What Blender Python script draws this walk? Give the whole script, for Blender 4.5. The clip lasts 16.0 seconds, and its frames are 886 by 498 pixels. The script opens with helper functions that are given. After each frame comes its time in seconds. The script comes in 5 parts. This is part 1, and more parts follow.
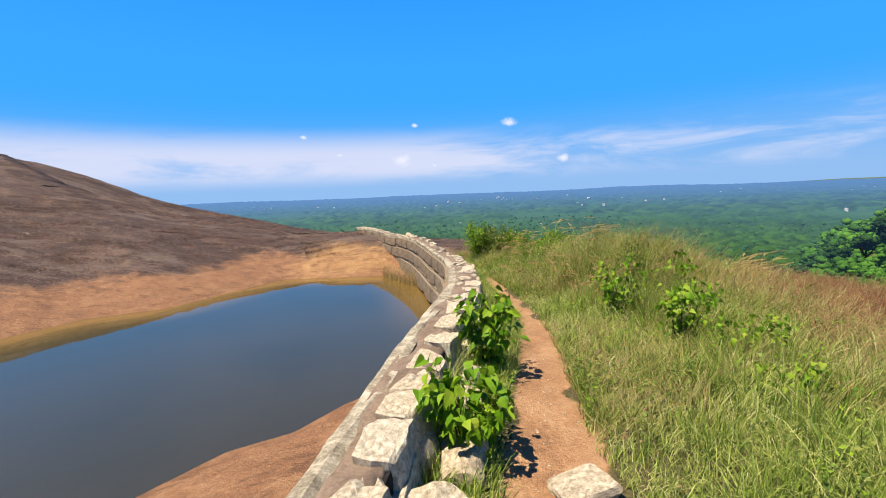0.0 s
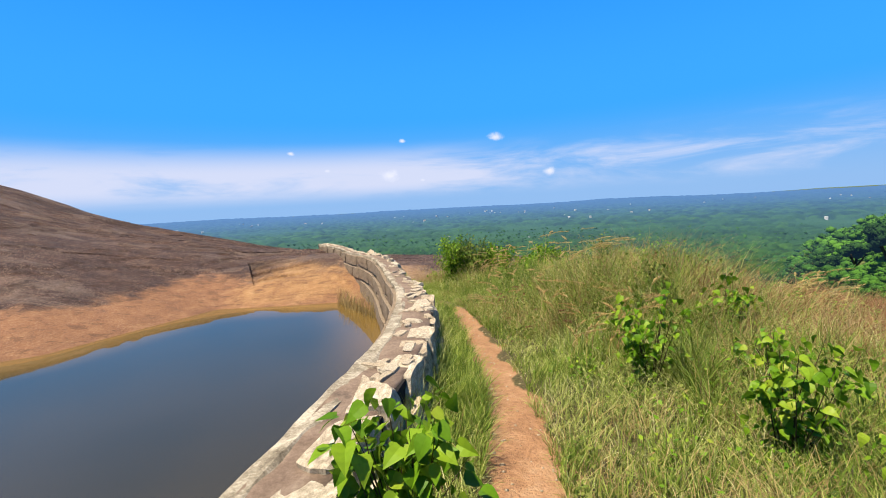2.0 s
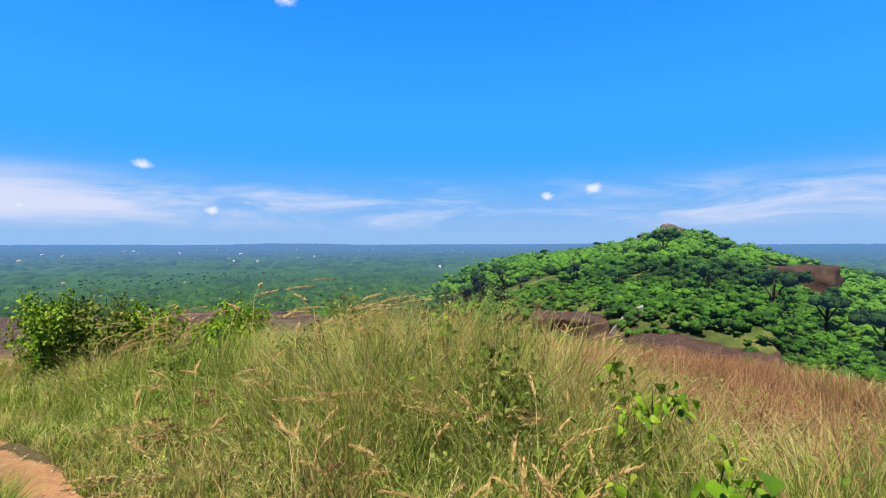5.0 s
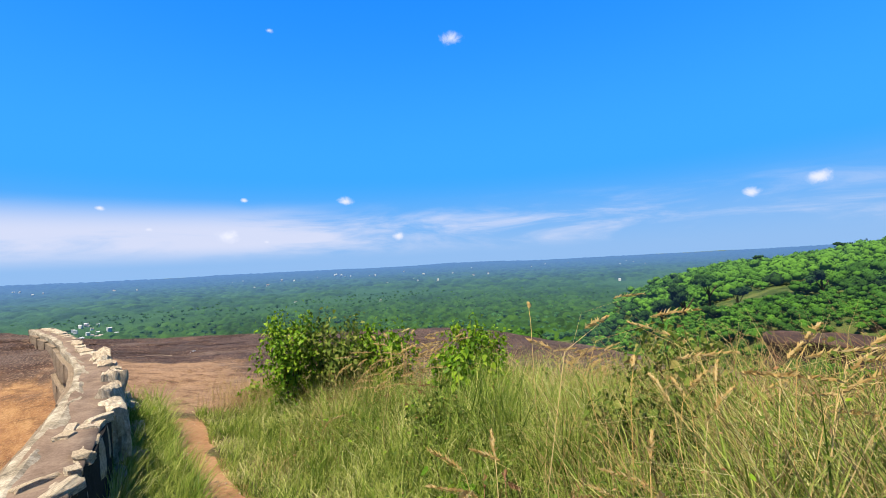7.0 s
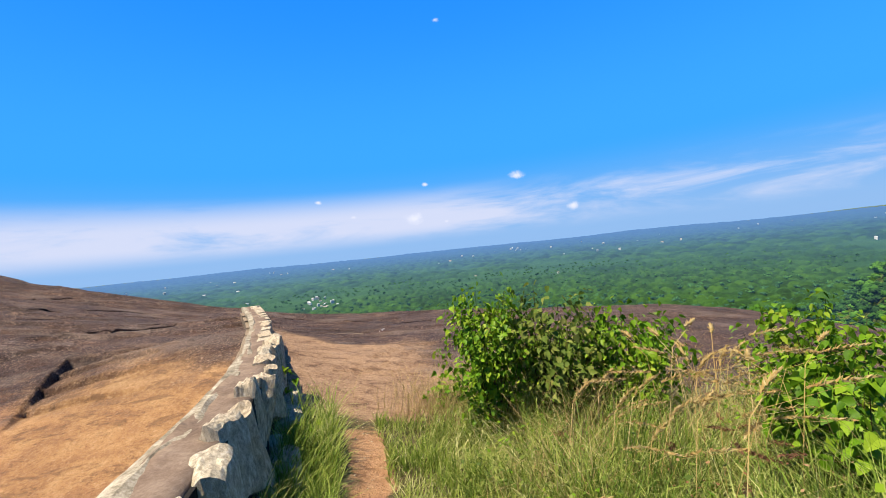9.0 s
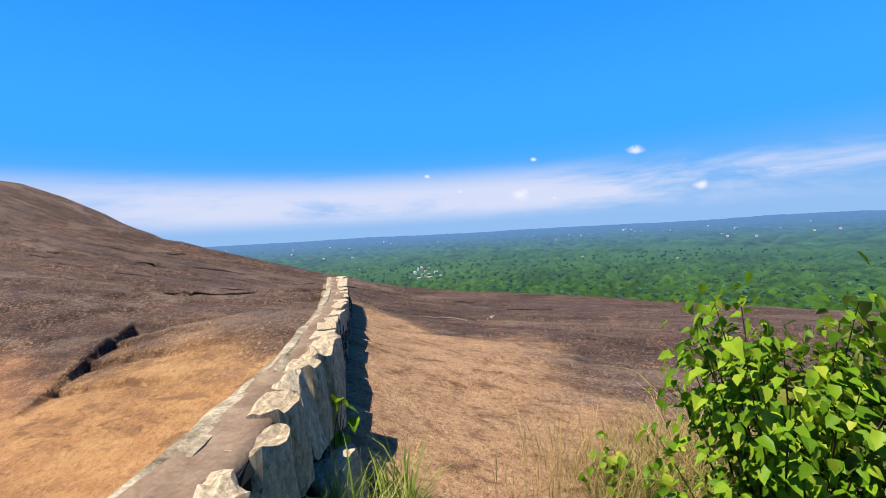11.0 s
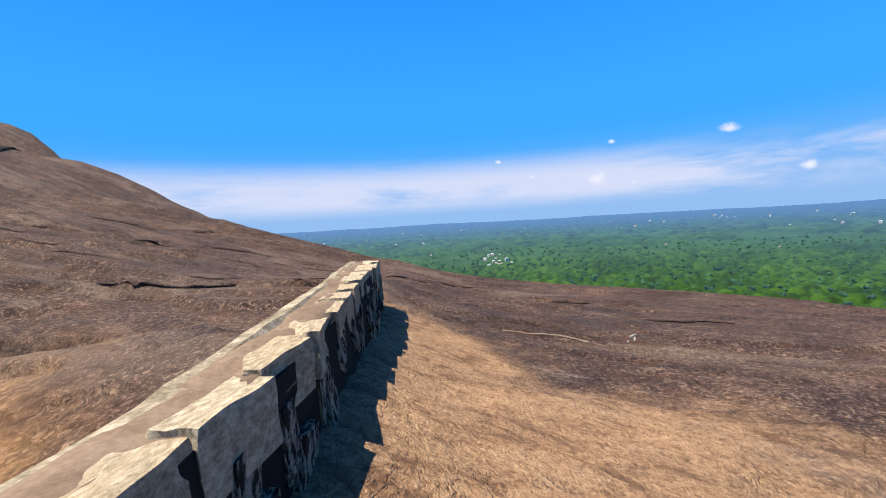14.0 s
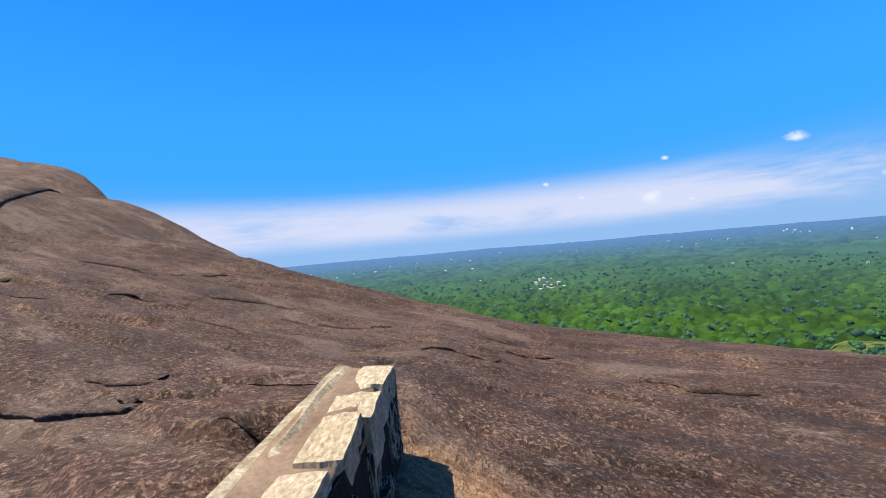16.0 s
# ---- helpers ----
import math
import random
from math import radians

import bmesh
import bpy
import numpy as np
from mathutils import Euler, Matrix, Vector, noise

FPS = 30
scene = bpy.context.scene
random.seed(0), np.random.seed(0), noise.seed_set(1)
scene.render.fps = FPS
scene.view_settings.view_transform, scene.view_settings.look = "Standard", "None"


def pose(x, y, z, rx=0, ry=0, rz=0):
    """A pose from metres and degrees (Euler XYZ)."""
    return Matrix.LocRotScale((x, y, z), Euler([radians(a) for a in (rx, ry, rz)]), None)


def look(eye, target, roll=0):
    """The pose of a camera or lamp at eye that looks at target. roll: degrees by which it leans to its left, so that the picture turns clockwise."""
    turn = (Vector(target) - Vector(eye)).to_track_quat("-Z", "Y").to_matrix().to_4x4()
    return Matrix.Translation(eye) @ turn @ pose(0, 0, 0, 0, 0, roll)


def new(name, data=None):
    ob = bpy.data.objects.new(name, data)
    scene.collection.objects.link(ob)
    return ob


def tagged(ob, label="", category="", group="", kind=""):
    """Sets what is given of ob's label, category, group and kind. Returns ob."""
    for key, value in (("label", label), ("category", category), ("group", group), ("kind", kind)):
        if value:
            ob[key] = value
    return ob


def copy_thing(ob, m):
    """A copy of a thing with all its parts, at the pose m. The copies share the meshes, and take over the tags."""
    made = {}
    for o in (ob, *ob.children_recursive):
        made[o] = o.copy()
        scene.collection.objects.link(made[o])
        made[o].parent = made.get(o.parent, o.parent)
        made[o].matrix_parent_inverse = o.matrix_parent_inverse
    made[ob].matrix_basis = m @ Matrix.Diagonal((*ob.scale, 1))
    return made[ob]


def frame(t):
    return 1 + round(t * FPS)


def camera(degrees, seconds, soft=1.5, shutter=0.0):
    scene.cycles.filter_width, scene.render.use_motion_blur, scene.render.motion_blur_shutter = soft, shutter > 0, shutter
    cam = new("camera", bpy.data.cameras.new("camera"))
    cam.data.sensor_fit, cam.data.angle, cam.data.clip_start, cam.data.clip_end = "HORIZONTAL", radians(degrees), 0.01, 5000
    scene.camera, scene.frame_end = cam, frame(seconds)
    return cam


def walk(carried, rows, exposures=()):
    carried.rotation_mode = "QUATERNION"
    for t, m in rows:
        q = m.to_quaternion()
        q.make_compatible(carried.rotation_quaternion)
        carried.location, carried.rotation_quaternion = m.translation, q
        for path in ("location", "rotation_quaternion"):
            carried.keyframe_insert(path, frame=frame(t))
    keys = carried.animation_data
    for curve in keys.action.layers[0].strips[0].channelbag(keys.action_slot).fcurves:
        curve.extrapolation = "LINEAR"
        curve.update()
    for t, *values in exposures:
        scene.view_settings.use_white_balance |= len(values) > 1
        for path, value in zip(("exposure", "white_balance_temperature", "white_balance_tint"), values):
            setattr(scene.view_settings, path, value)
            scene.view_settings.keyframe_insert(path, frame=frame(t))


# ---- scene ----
cam = camera(91.0, 16.0, soft=1.0)
PATH = [
    (0, (-0.017, -0.064, 1.623), (-0.016, 1.920, 1.368), -2.29),
    (0.5, (0.056, 0.420, 1.612), (0.074, 2.406, 1.371), -2.37),
    (1, (0.206, 0.887, 1.565), (0.244, 2.874, 1.340), -2.73),
    (1.5, (0.343, 1.390, 1.500), (0.382, 3.379, 1.290), -2.68),
    (2, (0.493, 1.997, 1.471), (0.547, 3.987, 1.278), -3.05),
    (2.5, (0.546, 2.617, 1.490), (0.733, 4.599, 1.302), -2.78),
    (3, (0.660, 3.050, 1.466), (1.289, 4.940, 1.289), -2.14),
    (3.5, (0.760, 3.550, 1.441), (1.827, 5.236, 1.301), 0.53),
    (3.7, (0.790, 3.750, 1.432), (2.026, 5.316, 1.296), 0.69),
    (5.8, (0.840, 5.750, 1.329), (2.218, 7.200, 1.337), -0.46),
    (6, (0.840, 5.950, 1.319), (2.127, 7.481, 1.338), -0.55),
    (6.5, (0.840, 6.420, 1.295), (1.913, 8.108, 1.326), -1.11),
    (7, (0.840, 6.900, 1.271), (1.569, 8.761, 1.334), -2.85),
    (7.5, (0.840, 7.400, 1.246), (1.340, 9.336, 1.299), -6.00),
    (8, (0.831, 7.917, 1.222), (1.082, 9.900, 1.296), -5.42),
    (8.5, (0.845, 8.389, 1.197), (0.890, 10.389, 1.198), -6.52),
    (9, (0.807, 8.930, 1.141), (0.756, 10.930, 1.141), -5.88),
    (9.2, (0.780, 9.111, 1.134), (0.571, 11.100, 1.131), -5.84),
    (11.5, (0.129, 11.346, 1.023), (-0.465, 13.254, 0.940), -4.17),
    (12, (-0.033, 11.706, 1.031), (-0.732, 13.579, 0.954), -5.19),
    (12.5, (-0.151, 12.149, 0.983), (-0.892, 14.006, 0.922), -4.15),
    (13, (-0.318, 12.622, 0.921), (-1.069, 14.475, 0.880), -3.89),
    (13.5, (-0.538, 13.174, 0.841), (-1.318, 15.016, 0.806), -2.78),
    (14, (-0.814, 13.814, 0.736), (-1.644, 15.630, 0.617), -3.24),
    (14.5, (-1.102, 14.462, 0.770), (-2.060, 16.218, 0.722), -2.53),
    (15, (-1.363, 14.937, 0.850), (-2.332, 16.686, 0.814), -3.84),
    (15.5, (-1.571, 15.350, 0.928), (-2.557, 17.091, 0.898), -3.57),
    (16, (-1.830, 15.750, 0.928), (-2.852, 17.469, 0.941), -4.98),
]
walk(cam, [(t, look(eye, target, roll)) for t, eye, target, roll in PATH])

# ---- light: one high sun, a clear sky with thin cloud near the horizon ----
SUN_AZ, SUN_EL = radians(240), radians(66)      # clockwise from +y, above the horizon
sun_way = Vector((math.sin(SUN_AZ) * math.cos(SUN_EL), math.cos(SUN_AZ) * math.cos(SUN_EL), math.sin(SUN_EL)))
sun = new("sun", bpy.data.lights.new("sun", "SUN"))
sun.data.energy, sun.data.angle, sun.data.color = 5.0, radians(0.5), (1.0, 0.885, 0.71)
sun.matrix_world = look(sun_way * 60, (0, 0, 0))
scene.view_settings.exposure = 1.25


class Nodes:
    """Short hand for building node trees."""

    def __init__(self, tree):
        self.tree, self.through = tree, None
        tree.nodes.clear()

    def add(self, kind, ins=None, **attrs):
        n = self.tree.nodes.new(kind)
        for k, v in attrs.items():
            setattr(n, k, v)
        for k, v in (ins or {}).items():
            self.put(n.inputs[k], v)
        return n

    def put(self, socket, v):
        if isinstance(v, bpy.types.NodeSocket):
            self.tree.links.new(v, socket)
        elif isinstance(v, bpy.types.Node):
            self.tree.links.new(v.outputs[0], socket)
        elif isinstance(v, (tuple, list)) and len(v) == 3 and socket.type == "RGBA":
            socket.default_value = (*v, 1)
        else:
            socket.default_value = v

    def math(self, op, a, b=0.0, c=0.0, clamp=False):
        return self.add("ShaderNodeMath", {0: a, 1: b, 2: c}, operation=op, use_clamp=clamp)

    def mix(self, f, a, b, blend="MIX"):
        n = self.add("ShaderNodeMix", data_type="RGBA", blend_type=blend)
        for i, v in ((0, f), (6, a), (7, b)):
            self.put(n.inputs[i], v)
        return n.outputs[2]

    def noise(self, scale, detail=4, rough=0.55, vec=None, dist=0.0):
        n = self.add("ShaderNodeTexNoise", {"Scale": scale, "Detail": detail, "Roughness": rough, "Distortion": dist})
        if vec is not None:
            self.put(n.inputs["Vector"], vec)
        return n.outputs[0]

    def ramp(self, f, *stops):
        n = self.add("ShaderNodeValToRGB", {0: f})
        e = n.color_ramp.elements
        while len(e) < len(stops):
            e.new(0.5)
        for i, (p, c) in enumerate(stops):
            e[i].position, e[i].color = p, (*c, 1) if isinstance(c, tuple) else (c, c, c, 1)
        return n.outputs[0]

    def step(self, f, lo, hi):
        n = self.add("ShaderNodeMapRange", {0: f, 1: lo, 2: hi, 3: 0.0, 4: 1.0}, interpolation_type="SMOOTHSTEP")
        return n.outputs[0]

    def attr(self, name):
        return self.add("ShaderNodeAttribute", attribute_name=name).outputs["Fac"]


world = bpy.data.worlds.new("world")
scene.world = world
world.use_nodes = True
W = Nodes(world.node_tree)
sky = W.add("ShaderNodeTexSky", sky_type="NISHITA", sun_disc=False, sun_elevation=SUN_EL, sun_rotation=SUN_AZ, altitude=80, air_density=1.0, dust_density=0.6, ozone_density=3.0)
vivid = W.add("ShaderNodeHueSaturation", {"Saturation": 1.4, "Value": 0.3, "Fac": 1.0, "Hue": 0.512, "Color": sky})
view = W.add("ShaderNodeTexCoord").outputs["Generated"]
axis = W.add("ShaderNodeSeparateXYZ", {0: view})
flat = W.add("ShaderNodeMapping", {"Vector": view, "Scale": (2.2, 2.2, 13.0), "Rotation": (0, 0.03, 0)})
wisps = W.noise(1.6, 9, 0.6, flat, 0.5)
band = W.math("MULTIPLY", W.step(axis.outputs[2], 0.015, 0.06), W.step(axis.outputs[2], 0.155, 0.085))
west = W.step(axis.outputs[0], 0.45, -0.25)
thin = W.step(W.math("ADD", wisps, W.math("MULTIPLY", west, 0.28)), 0.42, 0.80)
cover = W.math("MULTIPLY", W.math("MULTIPLY", thin, band), 0.92)
haze = W.math("MULTIPLY", W.step(axis.outputs[2], 0.86, 0.5), 0.95)
deep = W.mix(W.step(axis.outputs[2], 0.2, 0.6), (0.22, 1.88, 4.7), (0.075, 1.26, 4.8))
low = W.mix(W.step(axis.outputs[2], 0.2, 0.0), deep, (1.35, 2.4, 4.1))
billow = W.noise(30, 6, 0.62, view, 0.5)
PUFFS = ((-4.7, 4.3, 1.2), (9.05, 8.45, 0.85), (15.6, 3.85, 0.8), (-16.8, 7.4, 0.40), (-12.7, 5.2, 0.42), (57.0, 5.85, 0.95), (62.4, 6.7, 1.0), (23.8, 27.5, 1.25), (0.5, 27.7, 0.4), (-0.6, 3.6, 0.40), (-2.9, 8.6, 0.38))
heaps = 0.0
for az, el, size in PUFFS:
    way = Vector((math.sin(radians(az)) * math.cos(radians(el)), math.cos(radians(az)) * math.cos(radians(el)), math.sin(radians(el))))
    off = W.add("ShaderNodeVectorMath", {0: view, 1: tuple(way)}, operation="SUBTRACT")
    wide = W.add("ShaderNodeVectorMath", {0: off, 1: (1, 1, 1.7)}, operation="MULTIPLY")
    reach = W.add("ShaderNodeVectorMath", {0: wide}, operation="LENGTH").outputs["Value"]
    soft = W.math("SUBTRACT", W.math("MULTIPLY_ADD", billow, 2.1, -0.15), W.math("DIVIDE", reach, radians(size) * 1.35))
    heaps = W.math("MAXIMUM", heaps, W.math("MULTIPLY", W.step(soft, 0.0, 1.0), 0.9))
pale = W.mix(haze, vivid, low)
clouded = W.mix(heaps, W.mix(cover, pale, (3.2, 3.4, 4.3)), (4.0, 4.1, 4.7))
back = W.add("ShaderNodeBackground", {"Color": clouded, "Strength": 0.094})
W.tree.links.new(back.outputs[0], W.add("ShaderNodeOutputWorld").inputs[0])


# ---- materials ----
REFLECTANCE = 0.66


def material(name, build, bump=None):
    """build(n, p) sets the inputs of the shader p and may return a height for relief."""
    m = bpy.data.materials.new(name)
    m.use_nodes = True
    n = Nodes(m.node_tree)
    p = n.add("ShaderNodeBsdfPrincipled", {"Roughness": 0.85})
    p.inputs["Specular IOR Level"].default_value = 0.14
    h = build(n, p)
    base = p.inputs["Base Color"]
    if base.is_linked:         # the stops are written bright; real surfaces give back about two thirds of them
        shown = n.mix(1.0, base.links[0].from_socket, (REFLECTANCE,) * 3, "MULTIPLY")
        n.put(base, shown)
        if n.through:
            n.put(n.through.inputs["Color"], shown)
    if h is not None:
        b = n.add("ShaderNodeBump", {"Strength": 0.6, "Distance": bump or 0.02, "Height": h})
        n.put(p.inputs["Normal"], b)
    out = n.add("ShaderNodeOutputMaterial").inputs[0]
    if n.through:
        both = n.add("ShaderNodeMixShader", {0: 0.38})
        n.tree.links.new(p.outputs[0], both.inputs[1])
        n.tree.links.new(n.through.outputs[0], both.inputs[2])
        n.tree.links.new(both.outputs[0], out)
    else:
        n.tree.links.new(p.outputs[0], out)
    return m


def ground_look(n, p):
    """Bare granite with ochre, rusty and dark weathering, a dirt trail, dry moss and turf soil."""
    pos = n.add("ShaderNodeNewGeometry").outputs["Position"]
    big, mid, fine = n.noise(0.35, 5, 0.6, pos), n.noise(3.0, 6, 0.65, pos, 0.4), n.noise(38, 5, 0.7, pos)
    run = n.add("ShaderNodeMapping", {"Vector": pos, "Rotation": (0, 0, radians(-22)), "Scale": (1.1, 2.4, 2.4)})
    streak = n.noise(2.2, 7, 0.68, run, 0.6)
    speck = n.noise(26, 9, 0.82, pos, 0.4)
    rock = n.ramp(n.math("ADD", n.math("MULTIPLY", mid, 0.25), n.math("ADD", n.math("MULTIPLY", streak, 0.2), n.math("MULTIPLY", speck, 0.55))),
                  (0.40, (0.035, 0.020, 0.017)), (0.46, (0.10, 0.055, 0.044)), (0.53, (0.20, 0.115, 0.09)), (0.60, (0.46, 0.30, 0.23)))
    grit = n.noise(17, 6, 0.75, pos, 0.5)
    rock = n.mix(n.step(grit, 0.47, 0.34), rock, (0.03, 0.02, 0.017))
    rock = n.mix(n.math("MULTIPLY", n.step(grit, 0.56, 0.68), 0.8), rock, (0.29, 0.20, 0.15))
    warp = n.add("ShaderNodeVectorMath", {0: pos, 1: n.add("ShaderNodeTexNoise", {"Vector": pos, "Scale": 3.0, "Detail": 4.0}).outputs["Color"]}, operation="ADD")
    flake = n.add("ShaderNodeMapping", {"Vector": warp, "Rotation": (0, 0, radians(-25)), "Scale": (1.0, 2.2, 2.2)})
    cell = n.add("ShaderNodeTexVoronoi", {"Vector": flake, "Scale": 3.4}, feature="DISTANCE_TO_EDGE").outputs["Distance"]
    split = n.math("MULTIPLY", n.step(cell, 0.035, 0.0), n.step(n.noise(1.3, 4, 0.6, pos), 0.46, 0.6))
    rock = n.mix(n.math("MULTIPLY", split, 0.85), rock, (0.014, 0.010, 0.009))
    rock = n.mix(n.math("MULTIPLY", n.step(n.noise(90, 3, 0.8, pos), 0.5, 0.34), 0.6), rock, (0.02, 0.014, 0.012))
    chip = n.add("ShaderNodeTexVoronoi", {"Vector": flake, "Scale": 11.0})
    flaky = n.math("MULTIPLY", chip.outputs["Color"], n.step(n.noise(2.1, 4, 0.6, pos), 0.36, 0.62))
    rock = n.mix(n.math("MULTIPLY", n.step(flaky, 0.5, 0.75), 0.45), rock, (0.33, 0.225, 0.165))
    rock = n.mix(n.math("MULTIPLY", n.step(chip.outputs["Distance"], 0.42, 0.6), 0.55), rock, (0.022, 0.015, 0.012))
    crumb, pit = n.noise(36, 3, 0.6, pos, 0.8), n.noise(21, 3, 0.65, pos, 1.2)
    worn, tint = n.noise(1.1, 5, 0.65, pos, 0.6), n.noise(0.55, 5, 0.65, run, 0.5)
    rock = n.mix(n.math("MULTIPLY", n.step(crumb, 0.52, 0.64), n.math("MULTIPLY", n.step(worn, 0.36, 0.66), 0.62)), rock, (0.40, 0.265, 0.205))
    rock = n.mix(n.math("MULTIPLY", n.step(crumb, 0.46, 0.37), 0.48), rock, (0.03, 0.018, 0.015))
    rock = n.mix(n.math("MULTIPLY", n.step(pit, 0.40, 0.34), n.math("MULTIPLY", n.step(worn, 0.58, 0.42), 0.85)), rock, (0.014, 0.009, 0.008))
    rock = n.mix(1.0, rock, n.ramp(tint, (0.34, (0.52, 0.50, 0.54)), (0.5, (0.88, 0.86, 0.86)), (0.66, (1.15, 1.08, 0.98))), "MULTIPLY")
    rock = n.mix(n.step(big, 0.56, 0.72), rock, n.mix(0.55, rock, (0.045, 0.036, 0.038)))
    band = n.add("ShaderNodeMapping", {"Vector": pos, "Rotation": (0, 0, radians(-20)), "Scale": (0.22, 1.1, 1.1)})
    wide, vein = n.noise(1.0, 6, 0.62, band, 0.8), n.noise(3.2, 7, 0.7, band, 1.0)
    rock = n.mix(n.math("MULTIPLY", n.step(wide, 0.50, 0.66), 0.55), rock, n.mix(0.62, rock, (0.36, 0.26, 0.20)))
    rock = n.mix(n.math("MULTIPLY", n.step(wide, 0.46, 0.33), 0.75), rock, n.mix(0.6, rock, (0.030, 0.022, 0.024)))
    rock = n.mix(n.math("MULTIPLY", n.step(vein, 0.40, 0.30), 0.8), rock, (0.022, 0.015, 0.014))
    rock = n.mix(n.math("MULTIPLY", n.step(vein, 0.60, 0.70), 0.5), rock, (0.40, 0.29, 0.23))
    rock = n.mix(1.0, rock, (0.84, 0.91, 0.97), "MULTIPLY")
    ochre = n.ramp(n.math("ADD", n.math("MULTIPLY", mid, 0.5), n.math("MULTIPLY", speck, 0.5)),
                   (0.3, (0.15, 0.071, 0.039)), (0.5, (0.31, 0.155, 0.078)), (0.72, (0.50, 0.30, 0.165)))
    gold = n.ramp(n.math("ADD", n.math("MULTIPLY", streak, 0.35), n.math("MULTIPLY", speck, 0.65)),
                  (0.34, (0.16, 0.088, 0.052)), (0.5, (0.39, 0.24, 0.138)), (0.66, (0.66, 0.46, 0.29)))
    dirt = n.ramp(n.math("ADD", n.math("MULTIPLY", mid, 0.5), n.math("MULTIPLY", speck, 0.5)),
                  (0.32, (0.20, 0.095, 0.045)), (0.5, (0.43, 0.235, 0.12)), (0.7, (0.62, 0.42, 0.25)))
    turf = n.ramp(fine, (0.35, (0.06, 0.052, 0.022)), (0.65, (0.17, 0.14, 0.06)))
    ragged = n.math("MULTIPLY", n.math("SUBTRACT", n.math("ADD", mid, n.math("MULTIPLY", fine, 0.5)), 0.75), 0.9)

    def cover(name, lo=0.35, hi=0.6):
        return n.step(n.math("ADD", n.attr(name), ragged), lo, hi)
    c = n.mix(n.math("MULTIPLY", cover("ochre", 0.25, 0.75), 0.93), rock, ochre)
    c = n.mix(n.math("MULTIPLY", cover("sand", 0.2, 1.1), 0.7), c, n.ramp(n.math("ADD", n.math("MULTIPLY", mid, 0.6), n.math("MULTIPLY", speck, 0.4)), (0.36, (0.30, 0.15, 0.062)), (0.52, (0.46, 0.26, 0.11)), (0.68, (0.62, 0.40, 0.19))))
    c = n.mix(n.math("MULTIPLY", cover("gold", 0.25, 0.85), 0.92), c, n.mix(n.math("MULTIPLY", n.step(grit, 0.46, 0.34), 0.6), gold, (0.12, 0.062, 0.036)))
    c = n.mix(n.math("MULTIPLY", n.step(crumb, 0.45, 0.35), 0.32), c, (0.075, 0.036, 0.02))
    c = n.mix(n.math("MULTIPLY", n.step(crumb, 0.55, 0.66), 0.22), c, (0.66, 0.47, 0.30))
    c = n.mix(n.math("MULTIPLY", n.step(streak, 0.48, 0.36), 0.5), c, (0.095, 0.048, 0.03))
    c = n.mix(n.math("MULTIPLY", split, 0.4), c, (0.05, 0.027, 0.018))
    c = n.mix(cover("turf"), c, turf)
    c = n.mix(cover("trail"), c, dirt)
    c = n.mix(n.attr("wood"), c, n.ramp(n.noise(0.3, 6, 0.7, pos), (0.35, (0.025, 0.05, 0.012)), (0.5, (0.08, 0.12, 0.025)), (0.65, (0.19, 0.19, 0.06))))
    n.put(p.inputs["Base Color"], c)
    n.put(p.inputs["Roughness"], n.ramp(mid, (0.3, 0.7), (0.7, 0.95)))
    return n.math("ADD", n.math("MULTIPLY", streak, 0.6), n.math("ADD", n.math("MULTIPLY", fine, 0.3), n.math("ADD", n.math("MULTIPLY", mid, 0.4), n.math("SUBTRACT", n.math("ADD", n.math("MULTIPLY", n.math("ADD", grit, n.math("ADD", pit, crumb)), 0.8), n.math("MULTIPLY", flaky, 0.22)), n.math("MULTIPLY", split, 0.5)))))


GROUND = material("weathered_granite_and_soil", ground_look, 0.075)


def speckled(stops, scale=9.0, fine=70.0, rough=0.9, random_tint=0.25, stain=(0.05, 0.045, 0.04), stain_at=(0.6, 0.75)):
    def build(n, p):
        pos = n.add("ShaderNodeTexCoord").outputs["Object"]
        a, b = n.noise(scale, 6, 0.65, pos, 0.3), n.noise(fine, 4, 0.7, pos)
        c = n.ramp(n.math("ADD", n.math("MULTIPLY", a, 0.6), n.math("MULTIPLY", b, 0.4)), *stops)
        r = n.add("ShaderNodeObjectInfo").outputs["Random"]
        c = n.mix(random_tint, c, n.mix(r, (0.75, 0.62, 0.48), (1.0, 1.0, 1.0)), "MULTIPLY")
        c = n.mix(n.step(n.noise(scale * 0.45, 5, 0.7, pos), *stain_at), c, stain)
        n.put(p.inputs["Base Color"], c)
        p.inputs["Roughness"].default_value = rough
        return n.math("ADD", n.math("MULTIPLY", a, 0.7), n.math("MULTIPLY", b, 0.4))
    return build


STONE = material("pale_granite_stone", speckled(((0.32, (0.16, 0.125, 0.085)), (0.48, (0.46, 0.395, 0.29)), (0.62, (0.79, 0.71, 0.56))), random_tint=0.5), 0.02)
# outer face stones: black streaks, and a base darkened for the wall's shaded side
STAINED_SHADED = material("streaked_shade_dark_granite", speckled(((0.32, (0.08, 0.07, 0.055)), (0.48, (0.30, 0.27, 0.22)), (0.62, (0.58, 0.54, 0.46))), 9, 70, 0.9, 0.25, (0.016, 0.014, 0.013), (0.44, 0.56)), 0.02)
# algae-black mortar, its colour deepened to stand for shade between the stones
BLACKENED = material("stained_shade_black_mortar", speckled(((0.3, (0.008, 0.008, 0.009)), (0.6, (0.022, 0.02, 0.019)), (0.75, (0.06, 0.052, 0.045))), 6, 40, 0.95, 0.0), 0.02)
